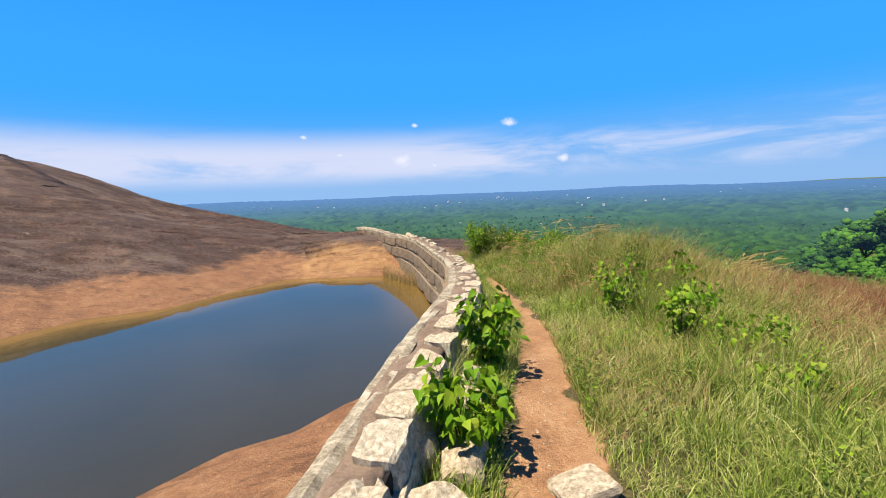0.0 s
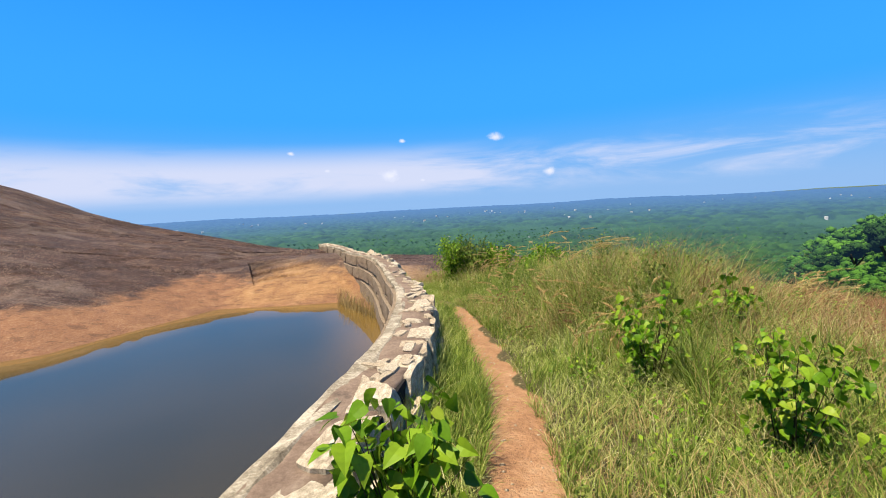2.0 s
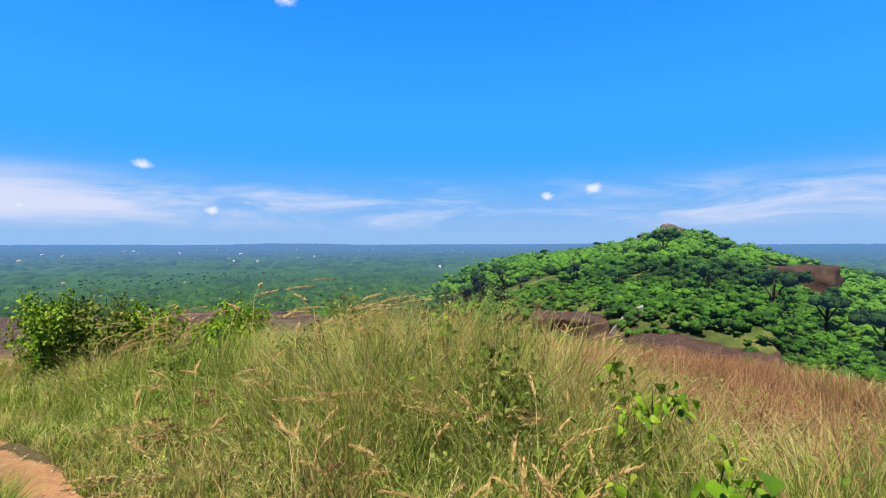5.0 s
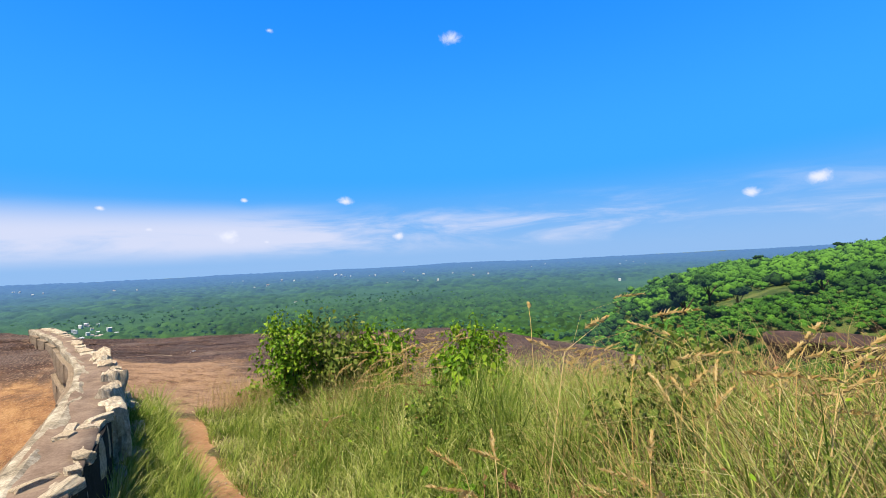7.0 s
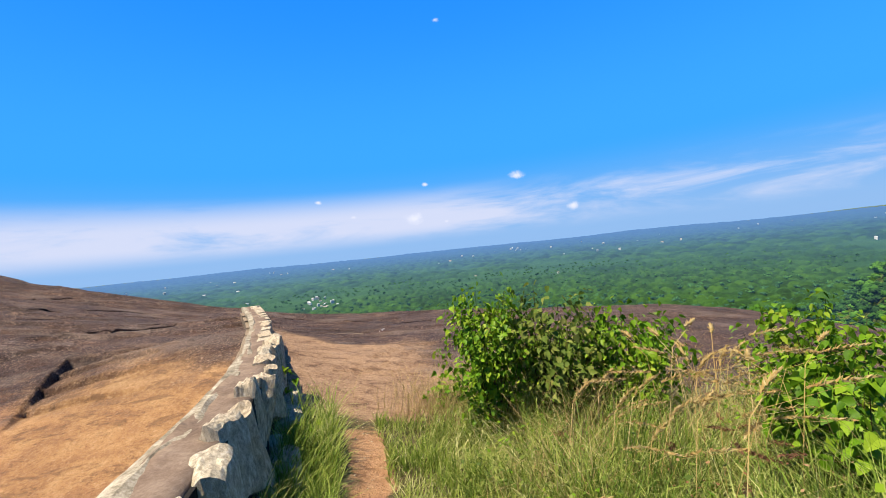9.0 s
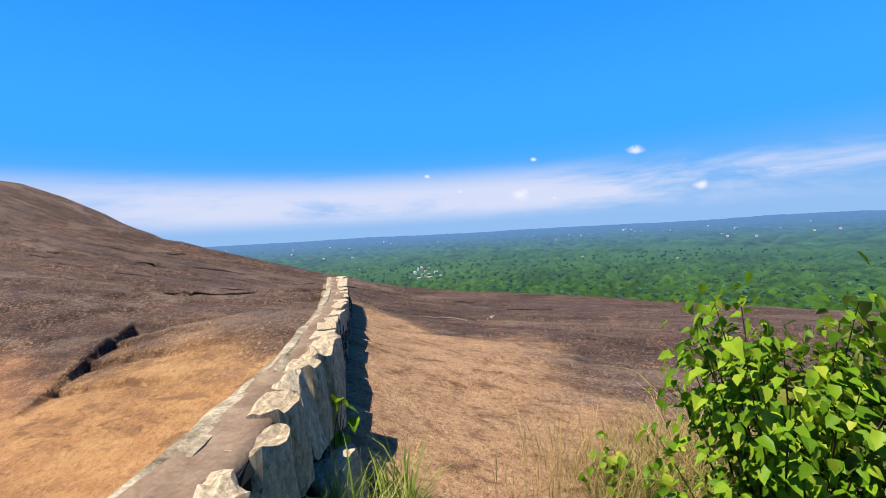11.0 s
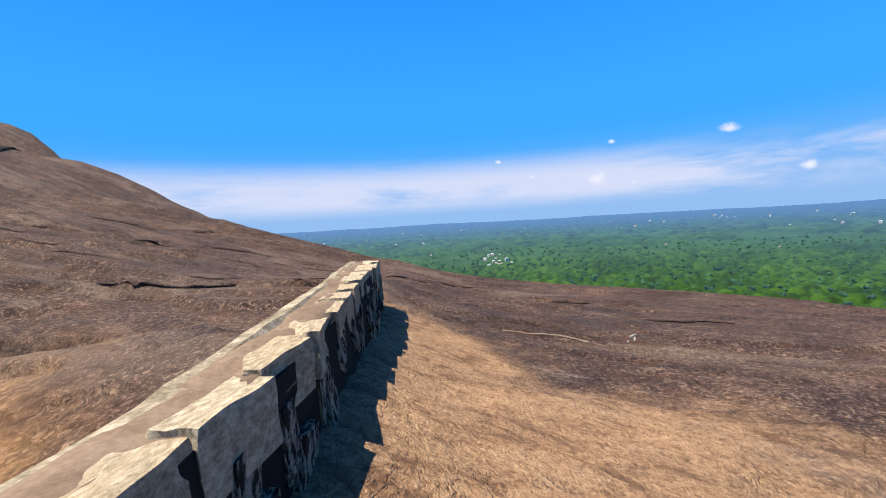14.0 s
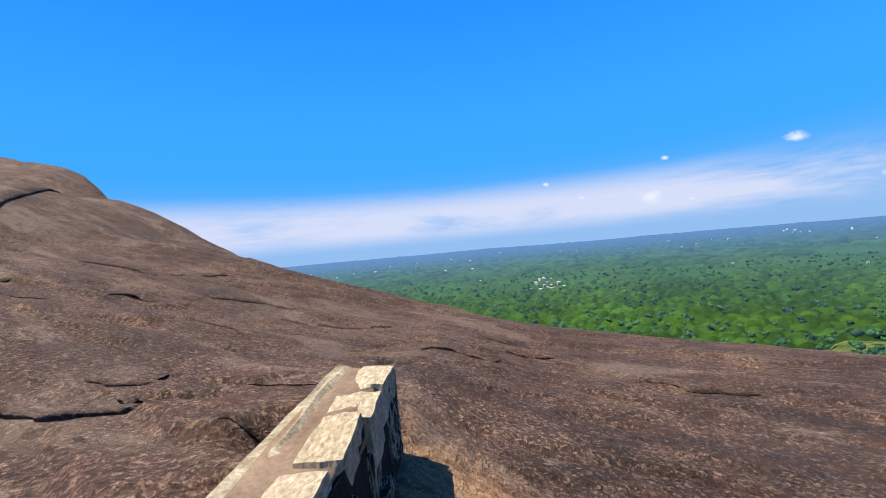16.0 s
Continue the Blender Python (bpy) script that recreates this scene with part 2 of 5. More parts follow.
CEMENT = material("old_brown_cement", speckled(((0.3, (0.10, 0.068, 0.05)), (0.5, (0.215, 0.155, 0.115)), (0.72, (0.33, 0.26, 0.20))), 5, 50, 0.95, 0.0, (0.10, 0.075, 0.06), (0.58, 0.7)), 0.015)
LIP = material("lichened_grey_plaster", speckled(((0.34, (0.09, 0.072, 0.05)), (0.48, (0.28, 0.24, 0.175)), (0.62, (0.56, 0.505, 0.395))), 7, 60, 0.95, 0.0, (0.2, 0.15, 0.1), (0.6, 0.74)), 0.012)
RENDERED = material("stained_wall_render", speckled(((0.3, (0.12, 0.09, 0.06)), (0.5, (0.27, 0.21, 0.15)), (0.7, (0.42, 0.35, 0.27))), 3, 30, 0.95, 0.2, (0.09, 0.065, 0.04), (0.55, 0.72)), 0.015)
BOULDER = material("dark_weathered_boulder", speckled(((0.35, (0.022, 0.015, 0.013)), (0.52, (0.07, 0.043, 0.036)), (0.7, (0.17, 0.11, 0.085))), 1.5, 9, 0.9, 0.0), 0.1)


HILLROCK = material("grey_hilltop_boulder", speckled(((0.34, (0.045, 0.042, 0.042)), (0.5, (0.135, 0.125, 0.122)), (0.68, (0.30, 0.28, 0.265))), 0.5, 4, 0.9, 0.0, (0.05, 0.04, 0.038)), 0.1)


def water_look(n, p):
    pos = n.add("ShaderNodeNewGeometry").outputs["Position"]
    deep = n.ramp(n.noise(0.5, 3, 0.5, pos), (0.3, (0.040, 0.036, 0.014)), (0.7, (0.052, 0.044, 0.018)))
    n.put(p.inputs["Base Color"], n.mix(n.attr("shallow"), deep, (0.17, 0.105, 0.028)))
    p.inputs["Roughness"].default_value = 0.025
    p.inputs["Specular IOR Level"].default_value = 0.32
    return n.math("MULTIPLY", n.noise(2.5, 3, 0.5, pos), 0.1)


WATER = material("murky_brown_pond_water", water_look, 0.01)


def leafy(stops, rough=0.5, light=0.35):
    """Thin leaves: colour by island and thing, some light passing through."""
    def build(n, p):
        g = n.add("ShaderNodeNewGeometry")
        r = n.math("FRACT", n.math("ADD", g.outputs["Random Per Island"], n.add("ShaderNodeObjectInfo").outputs["Random"]))
        tuft = n.noise(1.7, 4, 0.6, g.outputs["Position"])
        r = n.math("ADD", n.math("MULTIPLY", r, 0.75), n.math("MULTIPLY", n.math("SUBTRACT", tuft, 0.38), 0.95), clamp=True)
        c = n.ramp(r, *stops)
        c = n.mix(0.3, c, n.ramp(n.noise(40, 3, 0.6, g.outputs["Position"]), (0.3, 0.45), (0.7, 1.0)), "MULTIPLY")
        n.put(p.inputs["Base Color"], c)
        p.inputs["Roughness"].default_value = rough
        p.inputs["Specular IOR Level"].default_value = 0.12
        n.through = n.add("ShaderNodeBsdfTranslucent", {"Color": c})
        return None
    return build


GRASS = material("green_grass_blades", leafy(((0.0, (0.09, 0.15, 0.02)), (0.3, (0.30, 0.39, 0.07)), (0.7, (0.62, 0.66, 0.20)), (1.0, (0.95, 0.86, 0.50)))))
LUSH = material("fresh_green_grass_blades", leafy(((0.0, (0.09, 0.17, 0.02)), (0.5, (0.28, 0.40, 0.055)), (1.0, (0.58, 0.62, 0.16)))))
STRAW = material("straw_coloured_dry_grass", leafy(((0.0, (0.30, 0.22, 0.085)), (0.5, (0.54, 0.40, 0.16)), (1.0, (0.70, 0.56, 0.28))), 0.7))
RUSSET = material("russet_dry_grass", leafy(((0.0, (0.22, 0.095, 0.045)), (0.5, (0.42, 0.21, 0.10)), (1.0, (0.62, 0.41, 0.22))), 0.75))
PLUME = material("golden_grass_plume", leafy(((0.0, (0.50, 0.32, 0.10)), (0.5, (0.66, 0.47, 0.18)), (1.0, (0.78, 0.64, 0.34))), 0.8))
LEAF = material("bright_green_leaf", leafy(((0.0, (0.07, 0.17, 0.01)), (0.4, (0.175, 0.36, 0.014)), (0.75, (0.32, 0.49, 0.03)), (1.0, (0.48, 0.54, 0.06))), 0.45))
DULL_LEAF = material("dusty_olive_leaf", leafy(((0.0, (0.07, 0.12, 0.018)), (0.5, (0.17, 0.25, 0.035)), (0.85, (0.33, 0.36, 0.08)), (1.0, (0.40, 0.27, 0.11))), 0.6))
STEM = material("brown_green_stem", leafy(((0.0, (0.07, 0.06, 0.025)), (1.0, (0.16, 0.12, 0.06))), 0.8))


def distance_look(dark, mid, light):
    """Foliage of the far country: tones by crown with shade painted into the gaps, and bluish air painted in with
    distance.
    """
    def build(n, p):
        pos = n.add("ShaderNodeNewGeometry").outputs["Position"]
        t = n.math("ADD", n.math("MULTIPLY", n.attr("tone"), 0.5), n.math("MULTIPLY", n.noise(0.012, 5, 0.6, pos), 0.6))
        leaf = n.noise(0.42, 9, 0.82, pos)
        # the dark stop paints shade into gaps between leaves and crowns
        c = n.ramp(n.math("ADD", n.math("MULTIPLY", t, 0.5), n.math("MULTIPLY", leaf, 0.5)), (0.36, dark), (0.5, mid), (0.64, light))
        # distance haze is painted: a bluer base colour plus a faint blue glow
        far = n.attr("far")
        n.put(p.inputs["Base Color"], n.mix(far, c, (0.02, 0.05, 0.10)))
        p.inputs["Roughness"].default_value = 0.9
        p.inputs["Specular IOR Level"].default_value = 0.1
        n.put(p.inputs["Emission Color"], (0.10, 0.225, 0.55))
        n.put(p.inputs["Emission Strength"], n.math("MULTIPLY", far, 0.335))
        return leaf
    return build


WOODS = material("distant_woodland_painted_haze", distance_look((0.010, 0.030, 0.007), (0.024, 0.072, 0.010), (0.050, 0.125, 0.015)), 1.5)
HILLWOOD = material("hillside_foliage", distance_look((0.010, 0.030, 0.005), (0.042, 0.125, 0.008), (0.092, 0.23, 0.014)), 0.3)
FAR_WALL = material("whitewashed_house_wall", lambda n, p: n.put(p.inputs["Base Color"], n.ramp(n.noise(0.4, 4), (0.3, (0.62, 0.64, 0.66)), (0.7, (0.80, 0.80, 0.80)))))
FAR_ROOF = material("weathered_house_roof", lambda n, p: n.put(p.inputs["Base Color"], n.ramp(n.noise(0.5, 4), (0.3, (0.42, 0.33, 0.28)), (0.7, (0.62, 0.55, 0.5)))))
FAR_PANE = material("dark_window_opening", lambda n, p: n.put(p.inputs["Base Color"], (0.03, 0.035, 0.045)))
STRIP = material("pale_worn_concrete", speckled(((0.3, (0.16, 0.155, 0.15)), (0.6, (0.28, 0.275, 0.26)), (0.75, (0.36, 0.355, 0.34))), 1.2, 12, 0.9, 0.0), 0.02)
WHITE_MARK = material("chalky_white_deposit", lambda n, p: n.put(p.inputs["Base Color"], n.ramp(n.noise(60, 4), (0.35, (0.5, 0.48, 0.45)), (0.65, (0.78, 0.77, 0.74)))))
TWIG = material("bleached_dead_wood", speckled(((0.3, (0.22, 0.17, 0.12)), (0.6, (0.42, 0.35, 0.27)), (0.75, (0.52, 0.46, 0.38))), 20, 90, 0.9, 0.0), 0.004)


# ---- shape of the land ----
EDGE = ((-3.0, -1.10), (-1.0, -1.03), (0.5, -0.90), (1.5, -0.74), (2.5, -0.57), (3.5, -0.40), (4.5, -0.20), (5.5, -0.01), (6.6, 0.04), (7.6, 0.0), (9.0, -0.27),
        (10.4, -0.53), (11.6, -0.82), (12.6, -1.15), (14.0, -1.75), (15.0, -2.19), (16.0, -2.72), (17.28, -3.44))   # wall's pond-side edge: y, x
WATER_Z = -0.65
SHORE = ((-1.45, 12.2), (-3.0, 12.15), (-4.6, 12.2), (-5.3, 10.9), (-6.1, 9.3), (-7.4, 8.65), (-8.0, 7.5), (-9.6, 5.0), (-10.0, 1.0), (-9.0, -5.0), (-4.6, -5.0), (-3.7, 0.0),
         (-3.2, 1.7), (-2.5, 3.1), (-2.07, 3.67), (-1.55, 3.96), (-1.17, 4.5), (-0.2, 5.4), (0.3, 6.6), (0.0, 8.5), (-0.5, 10.6))
TRAIL = ((-3.0, 0.15), (0.0, 0.40), (2.0, 0.55), (3.0, 0.68), (4.4, 0.95), (6.0, 1.03), (7.4, 0.98), (9.4, 0.72), (11.4, 0.15), (12.4, -0.08), (13.2, -0.35))    # y, x


def smooth_curve(points, step=0.05):
    """A dense smooth curve x(y) through a few knots."""
    y, x = (np.array(v) for v in zip(*points))
    m = np.gradient(x, y)
    yy = np.arange(y[0], y[-1] + step / 2, step)
    i = np.clip(np.searchsorted(y, yy) - 1, 0, len(y) - 2)
    h = y[i + 1] - y[i]
    s = (yy - y[i]) / h
    xx = (2 * s**3 - 3 * s**2 + 1) * x[i] + (s**3 - 2 * s**2 + s) * h * m[i] + (3 * s**2 - 2 * s**3) * x[i + 1] + (s**3 - s**2) * h * m[i + 1]
    return xx, yy


EDGE_X, EDGE_Y = smooth_curve(EDGE)
TRAIL_X, TRAIL_Y = smooth_curve(TRAIL)
tx, ty = np.gradient(EDGE_X), np.gradient(EDGE_Y)
EDGE_T = np.stack((tx, ty), 1) / np.hypot(tx, ty)[:, None]


def sstep(lo, hi, v):
    s = np.clip((v - lo) / (hi - lo), 0, 1)
    return s * s * (3 - 2 * s)


def lattice(x, y, seed=0):
    """Smooth value noise over the plane, 0 to 1, one cell a unit."""
    xi, yi = np.floor(x), np.floor(y)
    fx, fy = x - xi, y - yi
    fx, fy = fx * fx * (3 - 2 * fx), fy * fy * (3 - 2 * fy)

    def at(a, b):
        v = np.sin(a * 127.1 + b * 311.7 + seed * 74.7) * 43758.5453
        return v - np.floor(v)
    return (at(xi, yi) * (1 - fx) + at(xi + 1, yi) * fx) * (1 - fy) + (at(xi, yi + 1) * (1 - fx) + at(xi + 1, yi + 1) * fx) * fy


def layers(x, y, n=4, seed=0):
    return sum(lattice(x * 2**k, y * 2**k, seed + k) * 0.5**k for k in range(n)) / (2 - 0.5**(n - 1))


def wall_side(x, y):
    """Distance from the wall's pond-side edge (positive on the trail's side) and the y of the nearest edge point; past the ends the wall's line goes on."""
    px, py = np.r_[EDGE_X[0] + 0.1, EDGE_X[::3], EDGE_X[-1] - 8 * 0.49], np.r_[EDGE_Y[0] - 60, EDGE_Y[::3], EDGE_Y[-1] + 8 * 0.87]
    best, side, near = np.full(x.shape, 1e9), np.zeros(x.shape), np.zeros(x.shape)
    for i in range(len(px) - 1):
        ax, ay, bx, by = px[i], py[i], px[i + 1] - px[i], py[i + 1] - py[i]
        s = np.clip(((x - ax) * bx + (y - ay) * by) / (bx * bx + by * by), 0, 1)
        dx, dy = x - ax - s * bx, y - ay - s * by
        q = dx * dx + dy * dy
        take = q < best
        best, side, near = np.where(take, q, best), np.where(take, np.sign(bx * dy - by * dx), side), np.where(take, ay + s * by, near)
    return -side * np.sqrt(best), near


def shore_distance(x, y):
    """Distance from the pond's shore, negative over the water."""
    best, inside = np.full(x.shape, 1e9), np.zeros(x.shape, bool)
    for (ax, ay), (bx, by) in zip(SHORE, SHORE[1:] + SHORE[:1]):
        ex, ey = bx - ax, by - ay
        s = np.clip(((x - ax) * ex + (y - ay) * ey) / (ex * ex + ey * ey), 0, 1)
        best = np.minimum(best, np.hypot(x - ax - s * ex, y - ay - s * ey))
        inside ^= ((ay > y) != (by > y)) & (x < ex * (y - ay) / (ey if abs(ey) > 1e-9 else 1e-9) + ax)
    return np.where(inside, -best, best)


def trail_distance(x, y):
    """Distance from the trail's edge, negative on the trail."""
    d = np.abs(x - np.interp(y, TRAIL_Y, TRAIL_X)) - np.interp(y, (1, 2, 3, 4.4, 12, 13.2), (0.34, 0.31, 0.25, 0.185, 0.15, 0.2))
    return np.where((y > 13.2), np.hypot(x + 0.35, y - 13.2) - 0.3, d)


def far_plain(x, y):
    r = np.hypot(x, y)
    return -52 + 30 * sstep(2300, 4500, r) + 9 * (layers(x / 420, y / 420, 3, 5) - 0.5) * sstep(150, 700, r) + 26 * (layers(x / 900, y / 900, 3, 9) - 0.45) * sstep(2800, 4200, r)


HILL = ((-45.0, -44.0), (40.0, -30.0), (42.7, -15.5), (47.0, -8.0), (52.0, -3.6), (58.0, -1.2), (63.6, 0.6), (68.0, 4.5), (71.0, 7.9), (74.0, 7.6), (78.7, 1.8), (85.0, -4.0), (95.0, -12.0), (120.0, -30.0))


def hill(x, y):
    """The wooded hill beyond the saddle, as a ridge 185 m off."""
    r, az = np.hypot(x - 0.8, y - 6), np.degrees(np.arctan2(x - 0.8, y - 6))
    crest = np.interp(az, *zip(*HILL)) - 3.6
    rise = sstep(38, 185, r)
    return np.where(r < 185, np.minimum(-4.9, crest) + (crest - np.minimum(-4.9, crest)) * rise, crest - 0.0012 * (r - 185)**2 - 0.1 * (r - 185))


DOME = ((5.0, 0.0), (6.8, 0.30), (8.73, 0.68), (10.9, 1.14), (13.0, 1.61), (15.3, 2.20), (17.2, 2.90), (19.0, 3.60), (22.3, 4.78), (25.4, 5.42), (26.0, 5.75), (27.6, 6.75), (31.6, 8.40), (42.0, 11.3), (60.0, 14.0), (150.0, 18.0))
DOME_Z, DOME_X = smooth_curve(DOME, 0.2)


def sheets(x, y):
    """Broken edges of thin rock sheets that peel from the granite, as low steps."""
    a, b = 0.94 * x + 0.34 * y, -0.34 * x + 0.94 * y
    q = layers(a * 0.22, b * 0.62, 5, 91)
    z = 0.0
    for at, rise in ((0.36, 0.05), (0.45, 0.06), (0.52, 0.045), (0.60, 0.06)):
        z = z + rise * sstep(at - 0.006, at + 0.006, q)
    return z - 0.11


def land(x, y):
    x, y = np.asarray(x, float), np.asarray(y, float)
    d, near = wall_side(x, y)
    u = shore_distance(x, y)
    # pond side: shore, then bare rock rising to a dome
    dome = np.interp(-x, DOME_X, DOME_Z) * (0.83 + 0.17 * sstep(2.2, 15, y))
    top = 0.16 - 0.092 * np.clip(y - 17, -14, 30) + dome
    rise = WATER_Z + np.where(u < 0, 0.35 * np.maximum(u, -2.5), 0.27 * u)
    k = 0.35
    h = np.clip(0.5 + 0.5 * (top - rise) / k, 0, 1)
    inner = top * (1 - h) + rise * h - k * h * (1 - h)
    inner = inner + 0.10 * (layers(x * 0.45, y * 0.45, 4, 3) - 0.5) * sstep(0, 2, u) + 0.25 * (layers(x * 0.16, y * 0.16, 2, 8) - 0.5) * sstep(6, 14, u)
    inner = inner + sheets(x, y) * sstep(1.8, 3.2, u)
    # steps cut into the rock beside the shore
    px, py = x + 5.06, y - 15.24
    v, s = (0.992 * py - 0.12 * px) / -0.953, (-0.91 * px - 0.42 * py) / -0.953
    tread = (v % 0.49) / 0.49
    depth = (0.11 * np.clip(1 - s / 0.8, 0, 1) + 0.10 * (1 - tread) * np.clip(1 - s / 1.45, 0, 1)**0.4) * sstep(0.0, 0.03, v) * np.interp(v, (0, 1.2, 1.9), (1.0, 0.8, 0.3))
    inner = inner - np.where((v > 0) & (v < 1.96) & (s > 0) & (s < 1.45), depth * sstep(0.0, 0.05, s), 0)
    inner = inner - np.where((v > -0.03) & (v < 1.9) & (s > 0.02) & (s < 1.6), 0.045 * sstep(0.05, 0.012, np.abs((v + 0.02) % 0.49 - 0.03)) * sstep(1.6, 0.6, s), 0)
    # a dark hollow beside the wall's end
    inner = inner - 0.2 * sstep(0.26, 0.06, np.hypot(x + 3.42, y - 16.98))
    # trail side
    out = np.maximum(d - 0.36, 0)
    base = np.interp(y, (-4, 0, 3, 8, 11, 13, 15, 17.3, 22), (0.12, 0.08, 0.05, -0.17, -0.24, -0.15, -0.07, 0.02, -0.10))
    lean = np.interp(y, (9, 12), (0.0, 1.0))
    outer = base - lean * (0.42 * (1 - np.exp(-out / 1.1)) + 0.045 * np.minimum(out, 9)) - (1 - lean) * 0.03 * np.minimum(out, 6)
    outer = outer + 0.05 * (layers(x * 0.8, y * 0.8, 4, 1) - 0.5) + 0.6 * sheets(x + 30, y) * sstep(13.5, 15.5, y)
    outer = outer - 0.02 * np.maximum(0, x - 3.5)**2 * np.where(x < 9.5, 1, 0) - np.where(x >= 9.5, 0.72 + 0.24 * (x - 9.5), 0)
    spread = np.interp(near, (17.2, 17.8, 20), (0.09, 0.5, 1.6))
    w = sstep(0.2 - spread, 0.2 + spread, d)
    z = inner * (1 - w) + outer * w
    z = z + 0.012 * (lattice(x * 6, y * 6, 2) - 0.5) * sstep(0.0, 0.3, u)
    # the bald hilltop falls away beyond its crest
    past = np.maximum(0, y - (21.6 + 0.1 * np.maximum(0, -x) - 0.12 * np.clip(x, 0, 6)))
    west = sstep(8, 16, -x)
    past = np.maximum(0, past - 0.88 * west)
    z = z - np.where(past < 7, 0.055 * past**2, 2.7 + 0.77 * (past - 7)) - west * 0.75 * np.minimum(past, 6)**2
    left = np.maximum(0, -x - 60)
    z = z - 0.01 * left**1.6
    z = z - 0.02 * np.maximum(0, -y - 25)**1.5
    plain = far_plain(x, y)
    ridge = np.where(x > 15, hill(x, y) - 26 * sstep(42, 15, x), -60)
    plain = np.maximum(plain, ridge)
    k = 2.0
    h = np.clip(0.5 + 0.5 * (z - plain) / k, 0, 1)
    return np.where(z > plain + 2, z, plain * (1 - h) + z * h + k * h * (1 - h) * np.where(z > plain + 2, 0, 0.3))


def stretched(lo, hi, fine, far):
    a = list(np.arange(lo, hi + fine / 2, fine))
    step, up = fine, a[-1]
    while up < far:
        step *= 1.085
        up += step
        a.append(up)
    step, down = fine, a[0]
    while down > -far:
        step *= 1.085
        down -= step
        a.insert(0, down)
    return np.array(a)


def numpy_mesh(name, verts, faces, mat, smooth=True, attrs=None):
    me = bpy.data.meshes.new(name)
    verts, faces = np.asarray(verts, np.float32), np.asarray(faces, np.int32)
    n, k = faces.shape
    me.vertices.add(len(verts))
    me.vertices.foreach_set("co", verts.ravel())
    me.loops.add(n * k)
    me.loops.foreach_set("vertex_index", faces.ravel())
    me.polygons.add(n)
    me.polygons.foreach_set("loop_start", np.arange(0, n * k, k, dtype=np.int32))
    me.update(calc_edges=True)
    me.materials.append(mat)
    if smooth:
        me.polygons.foreach_set("use_smooth", np.ones(len(me.polygons), bool))
    for key, values in (attrs or {}).items():
        a = me.attributes.new(key, "FLOAT", "POINT")
        a.data.foreach_set("value", np.asarray(values, np.float32))
    return me


def grid_faces(nx, ny):
    i = np.arange(nx * ny).reshape(ny, nx)
    return np.stack((i[:-1, :-1], i[:-1, 1:], i[1:, 1:], i[1:, :-1]), -1).reshape(-1, 4)


def height(x, y):
    return float(land(np.array([x]), np.array([y]))[0])


gx, gy = stretched(-6.2, 4.0, 0.07, 4700), stretched(-0.5, 18.5, 0.07, 4700)
gx = np.unique(np.r_[gx, np.arange(-5.15, -2.9, 0.023), np.arange(-15.0, -6.2, 0.11)].round(4))
gy = np.unique(np.r_[gy, np.arange(13.3, 15.6, 0.023), np.arange(18.5, 24.5, 0.1)].round(4))
X, Y = (a.ravel() for a in np.meshgrid(gx, gy))
Z = land(X, Y)
D, NEAR = wall_side(X, Y)
U = shore_distance(X, Y)
blot = layers(X * 0.7, Y * 0.7, 4, 11)
near_rock = sstep(40, 25, np.hypot(X, Y - 10))
ochre = sstep(3.1, 0.6, U + 1.6 * (blot - 0.5)) * sstep(0.35, 0.1, D) * near_rock
gold = sstep(0.15, 0.35, D) * sstep(4.6, 1.0, D + 3.0 * (blot - 0.5) + 0.9 * np.maximum(0, Y - 16.2)) * sstep(10.5, 12.0, Y) * sstep(18.6, 17.0, Y)
turf_edge = 13.1 + 0.9 * sstep(0.1, 1.0, X) - 1.6 * sstep(2.0, 5.0, X) + 0.8 * (blot - 0.5)
patches = layers(X * 0.12, Y * 0.12, 3, 14)
turf = sstep(0.25, 0.5, D) * sstep(turf_edge + 0.4, turf_edge - 0.4, Y) * sstep(30, 16, np.hypot(X, Y))
turf = np.maximum(turf, sstep(12, 20, X) * sstep(0.42, 0.52, patches) * sstep(150, 60, X) * (Y > -30))
trail = sstep(0.13, -0.07, trail_distance(X, Y) + 0.42 * (layers(X * 2.5, Y * 2.5, 3, 4) - 0.5)) * sstep(13.6, 11.6, Y + 0.8 * (blot - 0.5))
sand = 0.45 * sstep(1.5, 0.5, np.hypot(X + 4.0, Y - 14.7)) * sstep(0.1, 0.0, D) + sstep(2.3, 0.7, np.hypot(X + 3.0, (Y - 13.35) * 1.2) + 1.2 * (blot - 0.5)) * sstep(0.1, 0.0, D)
bald = (np.abs(np.degrees(np.arctan2(X - 0.8, Y - 6)) - 73.5) < 4.5) & (np.hypot(X, Y) > 165) & (np.hypot(X, Y) < 200)
wood = sstep(30, 44, np.hypot(X, Y - 8) + 12 * (patches - 0.5)) * ((Z < -6) | (X > 25)) * (1 - 0.9 * bald)
ground_mesh = numpy_mesh("ground", np.stack((X, Y, Z), 1), grid_faces(len(gx), len(gy)), GROUND, True, {"ochre": ochre, "gold": gold, "turf": turf, "trail": trail, "wood": wood, "sand": sand})
ground = tagged(new("ground", ground_mesh), "bare brown granite hilltop with a dirt trail and turf", "ground", kind="structure")

wx, wy = np.meshgrid(np.linspace(-11, 0.35, 60), np.linspace(-6, 13.2, 80))
water_mesh = numpy_mesh("water", np.stack((wx.ravel(), wy.ravel(), np.full(wx.size, WATER_Z)), 1), grid_faces(60, 80), WATER, True, {"shallow": sstep(-1.5, -0.1, shore_distance(wx.ravel(), wy.ravel())) * sstep(4.5, 8.0, wy.ravel() - 0.35 * (wx.ravel() + 4))})
